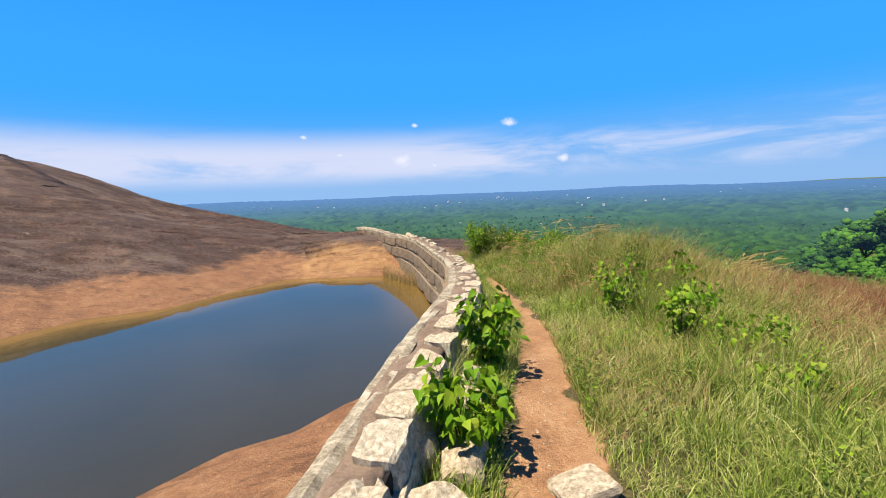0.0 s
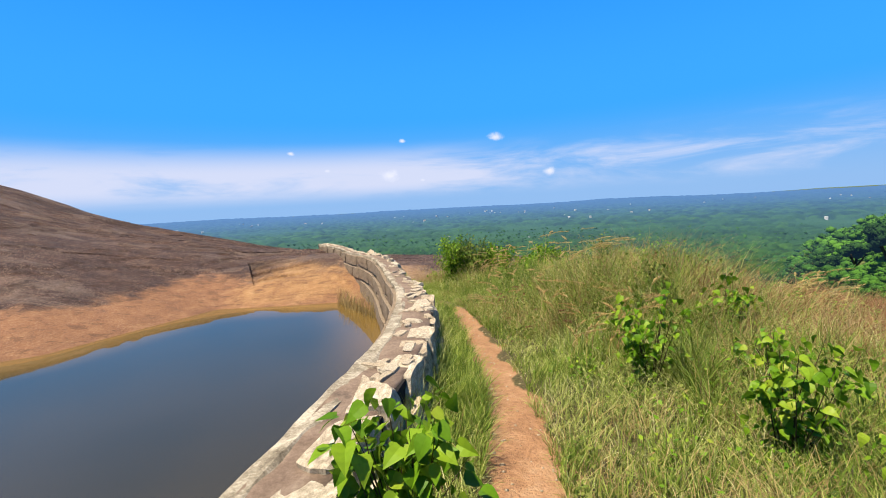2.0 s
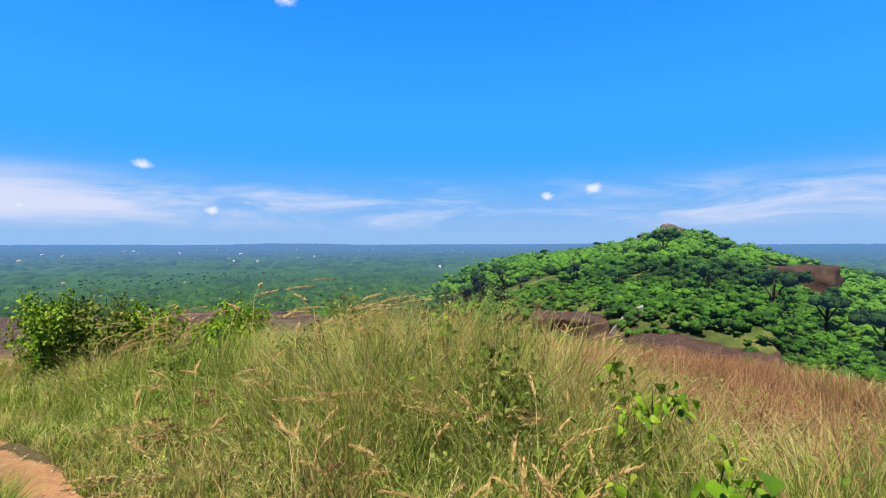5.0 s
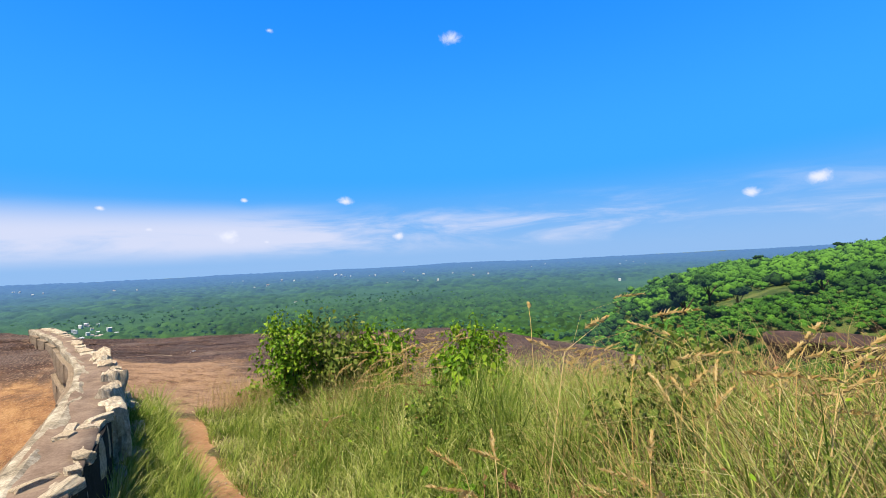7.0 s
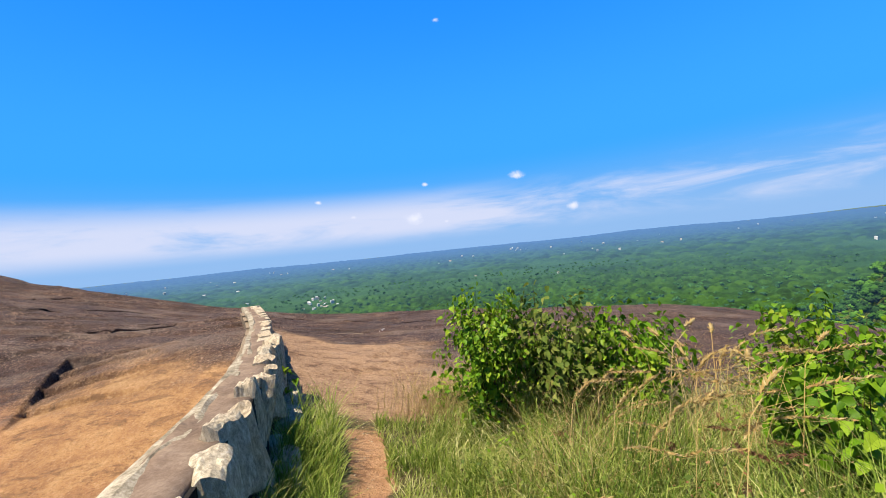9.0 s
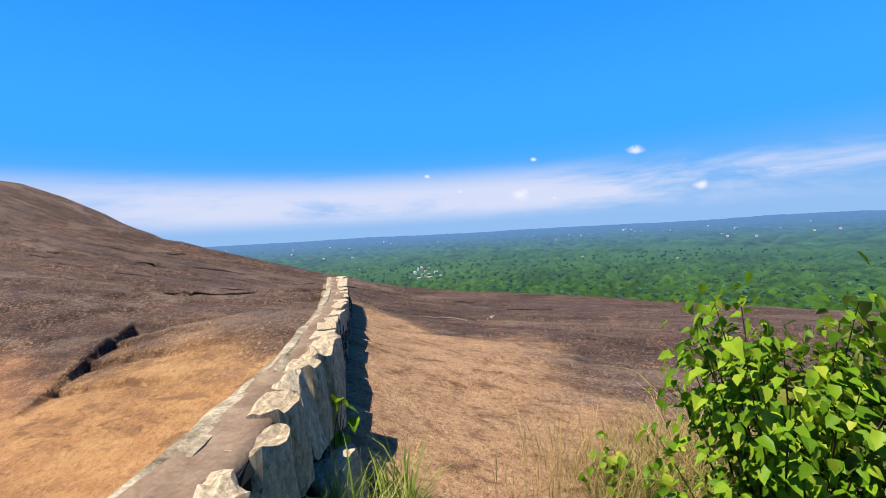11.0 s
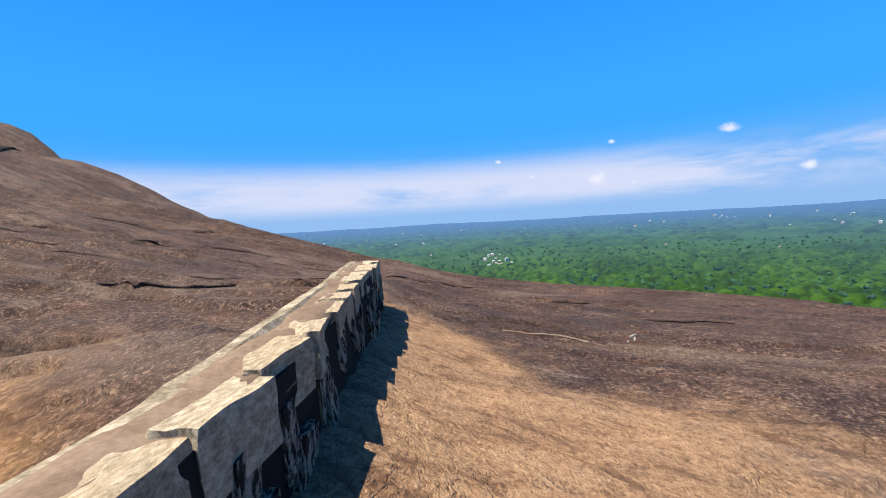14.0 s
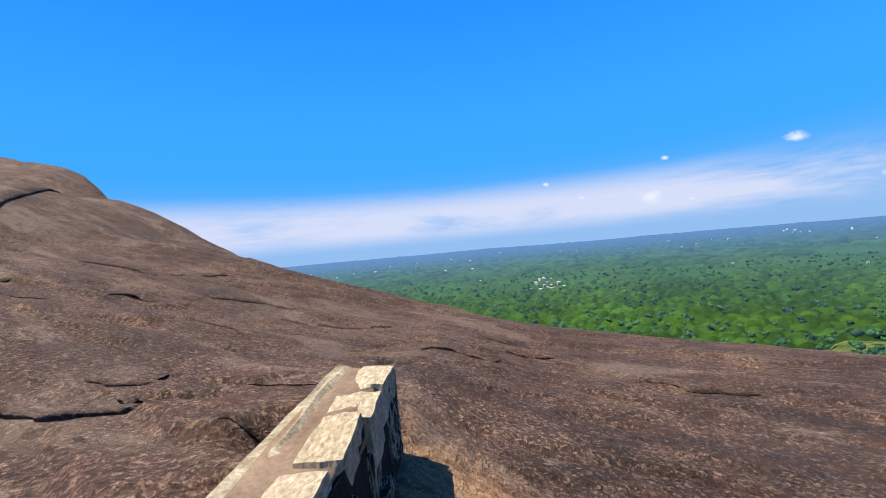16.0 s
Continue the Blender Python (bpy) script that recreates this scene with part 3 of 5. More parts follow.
water = tagged(new("water", water_mesh), "still murky brown pond water reflecting the sky", "water", kind="structure")

rng = np.random.default_rng(7)


def part(name, me, parent, label="", m=None):
    """One mesh object under a thing, at a pose in the thing's own space."""
    ob = new(name, me)
    ob.parent = parent
    if m is not None:
        ob.matrix_local = m
    if label:
        tagged(ob, label)
    return ob


def thing(name, label, category, m, group="", kind=""):
    ob = new(name)
    ob.empty_display_size = 0.1
    ob.matrix_world = m
    return tagged(ob, label, category, group, kind)


def bm_mesh(name, bm, mat, smooth=False):
    me = bpy.data.meshes.new(name)
    bm.to_mesh(me)
    bm.free()
    me.materials.append(mat)
    if smooth:
        me.polygons.foreach_set("use_smooth", np.ones(len(me.polygons), bool))
    return me


def rough_block(name, seed, mat, cuts=4, rough=0.16, round_off=0.25, chips=5, flat_top=False):
    """A quarried stone of unit size: a cube with rounded, chipped and uneven faces."""
    r = random.Random(seed)
    bm = bmesh.new()
    bmesh.ops.create_cube(bm, size=1.0)
    bmesh.ops.subdivide_edges(bm, edges=bm.edges, cuts=cuts, use_grid_fill=True)
    cutters = [(Vector((r.gauss(0, 1), r.gauss(0, 1), r.gauss(0, 0.6))).normalized(), r.uniform(0.42, 0.58)) for _ in range(chips)]
    off = Vector((r.uniform(0, 50), r.uniform(0, 50), r.uniform(0, 50)))
    for v in bm.verts:
        p = v.co.copy()
        p = p.lerp(p.normalized() * 0.62, round_off * max(0.0, (p.length - 0.5) * 2))
        for way, reach in cutters:
            over = p.dot(way) - reach
            if over > 0:
                p -= way * over * 0.9
        p += Vector((noise.noise(p * 2.2 + off), noise.noise(p * 2.2 + off * 2), noise.noise(p * 2.2 + off * 3))) * rough
        p += Vector((noise.noise(p * 7 + off), noise.noise(p * 7 + off * 2), noise.noise(p * 7 + off * 3))) * rough * 0.3
        p.z = min(p.z, 0.45 + 0.04 * noise.noise(p * 3 + off)) if flat_top else p.z
        v.co = p
    return bm_mesh(name, bm, mat)


BLOCKS = [rough_block("stone", 20 + i, STONE, 5, 0.10, 0.12, 4, True) for i in range(8)]
CAPS = [rough_block("stone", 40 + i, STONE, 6, 0.045, 0.05, 1, True) for i in range(8)]
RUBBLE = [rough_block("stone", 110 + i, STONE, 5, 0.09, 0.20, 5) for i in range(8)]
SLABS = [rough_block("stone", 60 + i, STAINED_SHADED, 4, 0.08, 0.2, 4) for i in range(8)]


# ---- the pond's retaining wall ----
TOP = 0.41
EDGE_N = np.stack((EDGE_T[:, 1], -EDGE_T[:, 0]), 1)       # towards the trail


def breadth(y):
    return float(np.interp(y, (3.0, 4.4, 6.6, 8.7, 11.0, 13.0, 15.0, 16.5), (1.05, 1.15, 1.15, 0.88, 0.85, 0.70, 0.70, 0.80)))


def sag(y):
    """How far the old wall's top has settled below its level."""
    return float(np.interp(y, (12.2, 13.0, 14.4, 15.2, 16.0, 17.3), (0.0, 0.045, 0.055, 0.028, 0.01, 0.0)))


def on_wall(y, d):
    """A point d from the pond-side edge, and the wall's heading there, in degrees."""
    i = int(np.clip(np.searchsorted(EDGE_Y, y), 0, len(EDGE_Y) - 1))
    d = d if d < 0 else 0.025 + breadth(y) * d
    p = np.array((EDGE_X[i], EDGE_Y[i])) + EDGE_N[i] * d
    return float(p[0]), float(p[1]), math.degrees(math.atan2(EDGE_T[i, 1], EDGE_T[i, 0]))


def strip_mesh(name, profile, mat, y0, y1, wobble=0.0, step=2, seed=0, smooth=False):
    """A closed profile (d, z) carried along the wall, with uneven edges and closed ends."""
    ids = np.arange(np.searchsorted(EDGE_Y, y0), min(np.searchsorted(EDGE_Y, y1) + 1, len(EDGE_Y)), step)
    verts, k = [], len(profile)
    for j in ids:
        for q, (d, z) in enumerate(profile):
            w = wobble * (layers(np.array([EDGE_Y[j] * 3.0]), np.array([q * 7.3 + seed]), 4, seed)[0] - 0.5)
            w2 = wobble * (layers(np.array([EDGE_Y[j] * 3.0]), np.array([q * 5.1 + 40 + seed]), 4, seed)[0] - 0.5)
            p = np.array((EDGE_X[j], EDGE_Y[j])) + EDGE_N[j] * (0.025 + breadth(EDGE_Y[j]) * d + w)
            verts.append((p[0], p[1], z + w2 - sag(EDGE_Y[j]) * (z > 0.2)))
    faces = []
    for a in range(len(ids) - 1):
        for q in range(k):
            faces.append((a * k + q, a * k + (q + 1) % k, (a + 1) * k + (q + 1) % k, (a + 1) * k + q))
    me = bpy.data.meshes.new(name)
    last = (len(ids) - 1) * k
    me.from_pydata([tuple(map(float, v)) for v in verts], [], faces + [tuple(range(k))[::-1], tuple(last + q for q in range(k))])
    me.materials.append(mat)
    if smooth:
        me.polygons.foreach_set("use_smooth", np.ones(len(me.polygons), bool))
    return me


wall = thing("retaining_wall", "curved rubble stone and cement wall holding the pond", "wall", pose(0, 0, 0), kind="structure")
part("core", strip_mesh("core", ((-0.10, -1.4), (-0.10, -0.22), (-0.045, -0.20), (-0.045, 0.08), (0.0, 0.10), (0.005, TOP - 0.03), (0.30, TOP - 0.03), (0.31, 0.0), (0.33, -0.7)), RENDERED, -3, 17.28, 0.03), wall, "stained cement core")
part("mortar_bed", strip_mesh("mortar_bed", ((0.05, TOP - 0.06), (0.05, TOP + 0.003), (0.12, TOP - 0.006), (0.22, TOP), (0.33, TOP - 0.008), (0.345, TOP - 0.08)), CEMENT, -3, 17.2, 0.05, 1, 3, True), wall, "brown earthy cement bedding")
part("coping_lip", strip_mesh("coping_lip", ((-0.012, TOP - 0.10), (-0.012, TOP - 0.008), (0.004, TOP + 0.006), (0.075, TOP + 0.006), (0.115, TOP - 0.012), (0.10, TOP - 0.09)), LIP, -3, 17.3, 0.045, 1, 9), wall, "pale lichened plaster lip")
part("outer_face", strip_mesh("outer_face", ((0.30, TOP - 0.04), (0.352, TOP - 0.03), (0.362, 0.0), (0.365, -0.7), (0.30, -0.7)), BLACKENED, -3, 17.26, 0.03, 2, 5), wall, "black-stained mortar, darkened further for the shade between face stones")
panel_mesh = [rough_block("panel", 90 + i, RENDERED, 3, 0.03, 0.06, 1) for i in range(4)]
for row, (z, h, d) in enumerate(((0.235, 0.24, -0.012), (-0.06, 0.25, -0.055), (-0.42, 0.36, -0.11))):
    y = 5.2 + 0.2 * row
    while y < (16.7, 14.5, 12.4)[row]:
        length = rng.uniform(0.5, 0.75)
        x0, y0, turn = on_wall(y + length / 2, d)
        part("panel", panel_mesh[int(rng.integers(4))], wall, "", pose(x0, y0, z + rng.uniform(-0.008, 0.008) - sag(y), 0, 0, turn) @ Matrix.Diagonal((length * 0.96, 0.05, h, 1)))
        y += length * 0.93


def lay_stone(y, d, z, size, meshes, tilt=6.0, turn_by=8.0):
    x0, y0, turn = on_wall(y, d)
    k = int(rng.integers(len(meshes)))
    part("stone", meshes[k], wall, "", pose(x0, y0, z - sag(y), rng.normal(0, tilt), rng.normal(0, tilt), turn + rng.normal(0, turn_by)) @ Matrix.Diagonal((*size, 1)))


y = -1.6
while y < 17.15:
    tilt, turn_by, meshes = 3.0, 6.0, BLOCKS
    if y < 4.3:            # large face stones, proud of the bedding
        l, w, h, d, top, gap = rng.uniform(0.28, 0.48), rng.uniform(0.20, 0.27), rng.uniform(0.36, 0.44), 0.285, rng.uniform(0.02, 0.07), rng.uniform(0.98, 1.15)
    elif y < 6.7:          # broad flat slabs with gaps of bedding between
        l, w, h, d, top, gap = rng.uniform(0.30, 0.46), rng.uniform(0.17, 0.26), 0.34, 0.29, rng.uniform(0.005, 0.045), rng.uniform(1.0, 1.4)
    elif y < 10.2:         # chips that just show
        l, w, h, d, top, gap = rng.uniform(0.13, 0.34), rng.uniform(0.07, 0.17), 0.28, rng.uniform(0.24, 0.34), rng.uniform(0.0, 0.02), rng.uniform(1.0, 1.7)
    elif y < 12.9:         # loosened upright blocks
        l, w, h, d, top, gap, tilt, turn_by = rng.uniform(0.15, 0.26), rng.uniform(0.11, 0.17), rng.uniform(0.36, 0.46), rng.uniform(0.30, 0.37), rng.uniform(-0.02, 0.06), rng.uniform(1.0, 1.3), 9.0, 14.0
        meshes = RUBBLE
    else:
        l, w, h, d, top, gap, tilt, turn_by, meshes = rng.uniform(0.20, 0.33), rng.uniform(0.12, 0.17), rng.uniform(0.12, 0.22), 0.27, rng.uniform(0.005, 0.025), rng.uniform(1.0, 1.06), 1.5, 4.0, CAPS
    lay_stone(y + l / 2, d, TOP + top - h / 2, (l * (0.96 if y < 12.9 else 1.05), w, h), meshes, tilt, turn_by)
    y += l * gap
lay_stone(13.0, 0.36, 0.23, (0.30, 0.20, 0.52), RUBBLE, 5.0, 6.0)
for _ in range(46):        # flat chips bedded in the cement
    y = rng.uniform(4.5, 10.4)
    lay_stone(y, rng.uniform(0.12, 0.33), TOP - 0.012, (rng.uniform(0.06, 0.2), rng.uniform(0.05, 0.1), 0.06), BLOCKS, 2.0, 30.0)
y = 12.6
while y < 17.15:           # upright slabs on the outer face
    l = rng.uniform(0.17, 0.28)
    x0, y0, _ = on_wall(y + l / 2, 0.38)
    foot = height(x0 + 0.1, y0 + 0.05)
    h = (TOP - 0.10 - foot) * rng.uniform(0.55, 0.8)
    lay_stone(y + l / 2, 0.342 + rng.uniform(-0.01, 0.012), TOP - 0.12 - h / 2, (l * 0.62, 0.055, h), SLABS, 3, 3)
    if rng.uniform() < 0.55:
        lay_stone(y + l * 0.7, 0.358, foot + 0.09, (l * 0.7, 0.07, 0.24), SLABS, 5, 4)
    y += l * 1.25
y = -1.0
while y < 12.0:            # rubble face beside the trail
    l = rng.uniform(0.25, 0.45)
    x0, y0, _ = on_wall(y, 0.42)
    lay_stone(y + l / 2, 0.35 + rng.uniform(-0.02, 0.03), height(x0 + 0.15, y0) + 0.08, (l, 0.15, 0.32), BLOCKS, 8, 10)
    y += l


def loose_stone(x, y, size, label, sink=0.25, turn=0.0, tilt=0.0, name="stone_block", z=None):
    me = RUBBLE[int(rng.integers(8))].copy()
    me.name = name
    base = height(x, y) if z is None else z
    ob = new(name, me)
    ob.matrix_world = pose(x, y, base + size[2] * (0.5 - sink), tilt, rng.normal(0, 5), turn) @ Matrix.Diagonal((*size, 1))
    return tagged(ob, label, "stone", "loose stones beside the wall")


for y, d, size, tilt in ((1.75, 0.55, (0.34, 0.30, 0.26), 8), (2.25, 0.62, (0.30, 0.24, 0.22), -10), (2.95, 0.58, (0.32, 0.22, 0.2), 6), (3.4, 0.5, (0.24, 0.2, 0.2), 0),
                         (10.95, 0.46, (0.24, 0.18, 0.24), 14), (11.5, 0.50, (0.26, 0.2, 0.28), -12), (12.1, 0.46, (0.28, 0.2, 0.30), 14), (12.55, 0.50, (0.30, 0.2, 0.26), -10)):
    x0, y0, turn = on_wall(y, d)
    loose_stone(x0, y0, size, "rough pale granite block tumbled beside the wall", 0.3, turn + rng.normal(0, 15), tilt)
loose_stone(0.66, 2.02, (0.30, 0.22, 0.14), "flat tan stone half buried in the dirt trail", 0.45, 20)
loose_stone(0.42, 9.95, (0.10, 0.07, 0.05), "small rusty stone lying on the trail", 0.35, 40)

pts = rng.uniform((0, -0.5), (1, 13), (520, 2))
verts, faces = [], []
for k, (a, y) in enumerate(pts):
    x = float(np.interp(y, TRAIL_Y, TRAIL_X)) + rng.normal(0, 0.17)
    s = rng.uniform(0.004, 0.013) * (1.4 if rng.uniform() < 0.1 else 1)
    z, t0 = height(x, y) + s * 0.25, rng.uniform(0, 6.28)
    ring = [(x + s * rng.uniform(0.8, 1.3) * math.cos(t0 + q * 1.2566), y + s * rng.uniform(0.7, 1.1) * math.sin(t0 + q * 1.2566), z) for q in range(5)]
    b = len(verts)
    verts += ring + [(x, y, z + s * 0.55), (x, y, z - s)]
    faces += [(b + q, b + (q + 1) % 5, b + 5) for q in range(5)] + [(b + (q + 1) % 5, b + q, b + 6) for q in range(5)]
tagged(new("pebbles", numpy_mesh("pebbles", np.array(verts), np.array(faces), STONE, False)), "small pale pebbles scattered on the trail", "pebbles", kind="stuff")


# ---- grass ----
def blade_mesh(name, x, y, h, lean, width, mat, base_z=None, curl=1.0):
    """Bent, tapering blades: seven points and five triangles each."""
    n = len(x)
    z = land(x, y) - 0.02 if base_z is None else base_z
    a, b = rng.uniform(0, 2 * np.pi, n), rng.uniform(0, 2 * np.pi, n)
    side = np.stack((np.cos(b), np.sin(b), np.zeros(n)), 1)
    bend = np.stack((np.cos(a), np.sin(a), np.zeros(n)), 1) * (lean * h)[:, None] + np.array((0.10, 0.03, 0)) * h[:, None]
    base = np.stack((x, y, z), 1)
    rows = []
    for f, w in ((0.0, 1.0), (0.4, 0.8), (0.75, 0.5)):
        mid = base + np.array((0, 0, 1)) * (h * f * (1 - 0.12 * lean * f))[:, None] + bend * f**(1 + curl)
        rows += [mid - side * (width * w * 0.5)[:, None], mid + side * (width * w * 0.5)[:, None]]
    rows.append(base + np.array((0, 0, 1)) * (h * (1 - 0.3 * lean))[:, None] + bend)
    v = np.stack(rows, 1).reshape(-1, 3)
    t = np.array(((0, 1, 3), (0, 3, 2), (2, 3, 5), (2, 5, 4), (4, 5, 6)))
    f = (np.arange(n)[:, None, None] * 7 + t).reshape(-1, 3)
    return numpy_mesh(name, v, f, mat, False)


def sward(n, x0, x1, y0, y1, clump=0.0, keep=None):
    """Scattered places, in tufts where clump is given, kept off the trail, the wall and bare rock."""
    if clump:
        c = rng.uniform((x0, y0), (x1, y1), (max(8, n // 45), 2))
        p = c[rng.integers(len(c), size=n)] + rng.normal(0, clump, (n, 2))
    else:
        p = rng.uniform((x0, y0), (x1, y1), (n, 2))
    x, y = p[:, 0], p[:, 1]
    d, _ = wall_side(x, y)
    edge = 13.1 + 0.9 * sstep(0.1, 1.0, x) - 1.6 * sstep(2.0, 5.0, x) + 0.8 * (layers(x * 0.7, y * 0.7, 4, 11) - 0.5)
    ok = (d > 0.07 + 0.36 * np.interp(y, (3.0, 4.4, 6.6, 8.7, 11.0), (1.05, 1.15, 1.15, 0.88, 0.85))) & (y < edge) & (trail_distance(x, y) > -0.06 + 0.14 * layers(x * 2.5, y * 2.5, 3, 4))
    if keep is not None:
        ok &= keep(x, y)
    return x[ok], y[ok]


def tall(x, y):
    """How tall the sward stands: short by the trail, waist high beyond."""
    off = x - np.interp(y, TRAIL_Y, TRAIL_X)
    h = 0.17 + 0.86 * sstep(0.35, 1.8, off) * (0.36 + 0.64 * sstep(3.5, 8.0, y)) * (1 - 0.62 * sstep(3.2, 5.4, x)) * (1 - 0.3 * sstep(9.4, 10.6, y))
    return np.where(off < 0, 0.25 + 0.15 * sstep(9, 11.5, y), h) * (0.6 + 0.8 * layers(x * 0.9, y * 0.9, 3, 21))


def grow(name, label, n, box, clump, low, high, width, lean, mat, keep=None, curl=1.0):
    x, y = sward(n, *box, clump, keep)
    h = tall(x, y) * rng.uniform(low, high, len(x))
    ob = new(name, blade_mesh(name, x, y, h, rng.uniform(*lean, len(x)), rng.uniform(0.6, 1.3, len(x)) * width, mat, None, curl))
    return tagged(ob, label, "grass", kind="stuff")


def patch(scale, seed, least, slope=0.0):
    return lambda x, y: layers(x * scale, y * scale, 3, seed) + slope * (x - 2.5) > least


grow("meadow_grass", "fine green and yellowing grass beside the trail", 84000, (-0.6, 4.1, -0.8, 14.0), 0.09, 0.35, 1.0, 0.0068, (0.25, 1.1), GRASS, patch(0.9, 30, 0.3, -0.06))
grow("low_grass", "short soft mixed grass along the trail edges", 60000, (-0.6, 3.4, -0.5, 13.0), 0.0, 0.25, 0.75, 0.0062, (0.4, 1.3), GRASS)
grow("lush_grass", "fresh green tufts of long grass", 56000, (-0.6, 3.9, 0.5, 13.0), 0.06, 0.5, 1.1, 0.009, (0.1, 0.7), LUSH, patch(0.6, 31, 0.38, -0.07))
grow("verge_grass", "lush green grass between the wall and trail", 50000, (-1.0, 1.0, 2.6, 12.5), 0.05, 0.5, 1.15, 0.0075, (0.2, 0.8), LUSH, lambda x, y: x < np.interp(y, TRAIL_Y, TRAIL_X))
grow("straw_grass", "dry straw-coloured grass stalks among the green", 34000, (0.6, 5.0, -0.5, 14.2), 0.10, 0.6, 1.32, 0.0055, (0.2, 1.1), STRAW, lambda x, y: patch(0.5, 41, 0.45, 0.03)(x, y) & (np.hypot(x - 2.0, (y - 10.0) * 0.8) > 0.85))
grow("russet_grass", "russet dry grass on the falling slope", 64000, (2.8, 13.0, -1.5, 12.5), 0.13, 0.6, 1.3, 0.006, (0.15, 0.8), RUSSET, lambda x, y: x + 3.0 * (layers(x * 0.5, y * 0.5, 3, 51) - 0.5) - 0.16 * (y - 4) > 3.1)
grow("outer_grass", "mixed green and dry grass at the meadow's outer edge", 16000, (3.6, 9.0, 3.5, 13.0), 0.14, 0.7, 1.4, 0.007, (0.15, 0.8), GRASS, patch(0.6, 34, 0.5))


def weed_mesh(name, n, box, leaf, mat, keep):
    """Small leaves of weeds at all heights within the sward."""
    x, y = sward(n, *box, 0.12, keep)
    n = len(x)
    z = land(x, y) + tall(x, y) * rng.uniform(0.15, 1.0, n)
    a, tip = rng.uniform(0, 2 * np.pi, n), rng.uniform(-0.6, 0.5, n)
    along = np.stack((np.cos(a), np.sin(a), tip), 1)
    along /= np.linalg.norm(along, axis=1)[:, None]
    side = np.stack((-np.sin(a), np.cos(a), rng.normal(0, 0.5, n)), 1)
    s = (leaf * rng.uniform(0.6, 1.4, n))[:, None]
    c = np.stack((x, y, z), 1)
    v = np.stack((c, c + along * s * 0.45 + side * s * 0.28, c + along * s, c + along * s * 0.45 - side * s * 0.28), 1).reshape(-1, 3)
    return numpy_mesh(name, v, np.arange(4 * n).reshape(-1, 4), mat, False)


tagged(new("weed_leaves", weed_mesh("weed_leaves", 30000, (0.7, 5.5, -0.5, 13.6), 0.030, DULL_LEAF, patch(0.8, 81, 0.45))), "small olive weed leaves scattered through the grass", "weeds", kind="stuff")
tagged(new("bright_weeds", weed_mesh("bright_weeds", 9000, (0.9, 5.0, 0.5, 13.4), 0.030, LEAF, patch(1.1, 82, 0.58))), "bright green weed leaves scattered through the grass", "weeds", kind="stuff")
tagged(new("dead_leaves", weed_mesh("dead_leaves", 11000, (0.7, 6.5, -0.5, 13.4), 0.017, RUSSET, patch(0.8, 83, 0.5, 0.04))), "dead brown leaves and stalk litter in the sward", "weeds", kind="stuff")
x, y = rng.normal(0.95, 0.42, 3200), rng.normal(13.45, 0.35, 3200)
tagged(new("dry_tufts", blade_mesh("dry_tufts", x, y, rng.uniform(0.1, 0.5, 3200), rng.uniform(0.2, 0.9, 3200), np.full(3200, 0.004), STRAW)), "sparse straw tufts where the meadow meets rock", "grass", kind="stuff")
spots = [on_wall(v, 0.40 + rng.normal(0, 0.03))[:2] for v in np.r_[rng.normal(10.4, 0.5, 500), rng.uniform(2.6, 10.0, 2500)]]
x, y = np.array(spots).T
tagged(new("wall_weeds", blade_mesh("wall_weeds", x, y, rng.uniform(0.2, 0.5, 3000), rng.uniform(0.1, 0.7, 3000), np.full(3000, 0.005), GRASS)), "thin weeds and grass growing along the wall foot", "grass", kind="stuff")
x = rng.uniform(-1.75, -0.65, 420)
y = 10.4 + (-0.62 - x) * 1.5 + rng.normal(0, 0.12, 420)
reeds = new("reeds", blade_mesh("reeds", x, y, rng.uniform(0.2, 0.6, 420), rng.uniform(0.1, 0.6, 420), np.full(420, 0.008), STRAW, np.full(420, WATER_Z - 0.05)))
tagged(reeds, "dry reeds standing in water against the wall", "grass", kind="stuff")


def plume_mesh(name, x, y, h, way, size, mat):
    """Arching seed heads: a thin stalk and a curved brush of short hairs."""
    v, f = [], []
    z = land(x, y)
    for i in range(len(x)):
        up = np.array((0, 0, 1.0))
        out = np.array((math.cos(way[i]), math.sin(way[i]), 0))
        cross = np.array((-out[1], out[0], 0))

        def at(s):
            return np.array((x[i], y[i], z[i])) + up * (h[i] * s - 1.1 * h[i] * max(0, s - 0.7)**1.4) + out * h[i] * 0.42 * s**4
        b = len(v)
        for s in (0, 0.4, 0.75, 1.0):
            c = at(s)
            v += [c - cross * 0.0016, c + cross * 0.0016]
        f += [(b + 2 * q, b + 2 * q + 1, b + 2 * q + 3) for q in range(3)] + [(b + 2 * q, b + 2 * q + 3, b + 2 * q + 2) for q in range(3)]
        s0 = 1.0 - size[i] / h[i]
        for q in range(46):
            s = s0 + (1 - s0) * (q + rng.uniform()) / 46
            c, along = at(s), at(min(s + 0.03, 1.0)) - at(s - 0.03)
            along /= np.linalg.norm(along) + 1e-9
            hair = rng.normal(0, 1, 3)
            hair = hair - along * hair.dot(along)
            hair = hair / np.linalg.norm(hair) * 0.024 * (0.4 + 0.6 * math.sin(math.pi * min(0.95, (s - s0) / (1 - s0) + 0.1))) + along * 0.022
            w = np.cross(hair, along)
            w = w / (np.linalg.norm(w) + 1e-9) * 0.0052
            b = len(v)
            v += [c - w, c + w, c + hair]
            f.append((b, b + 1, b + 2))
    return numpy_mesh(name, np.array(v), np.array(f), mat, False)


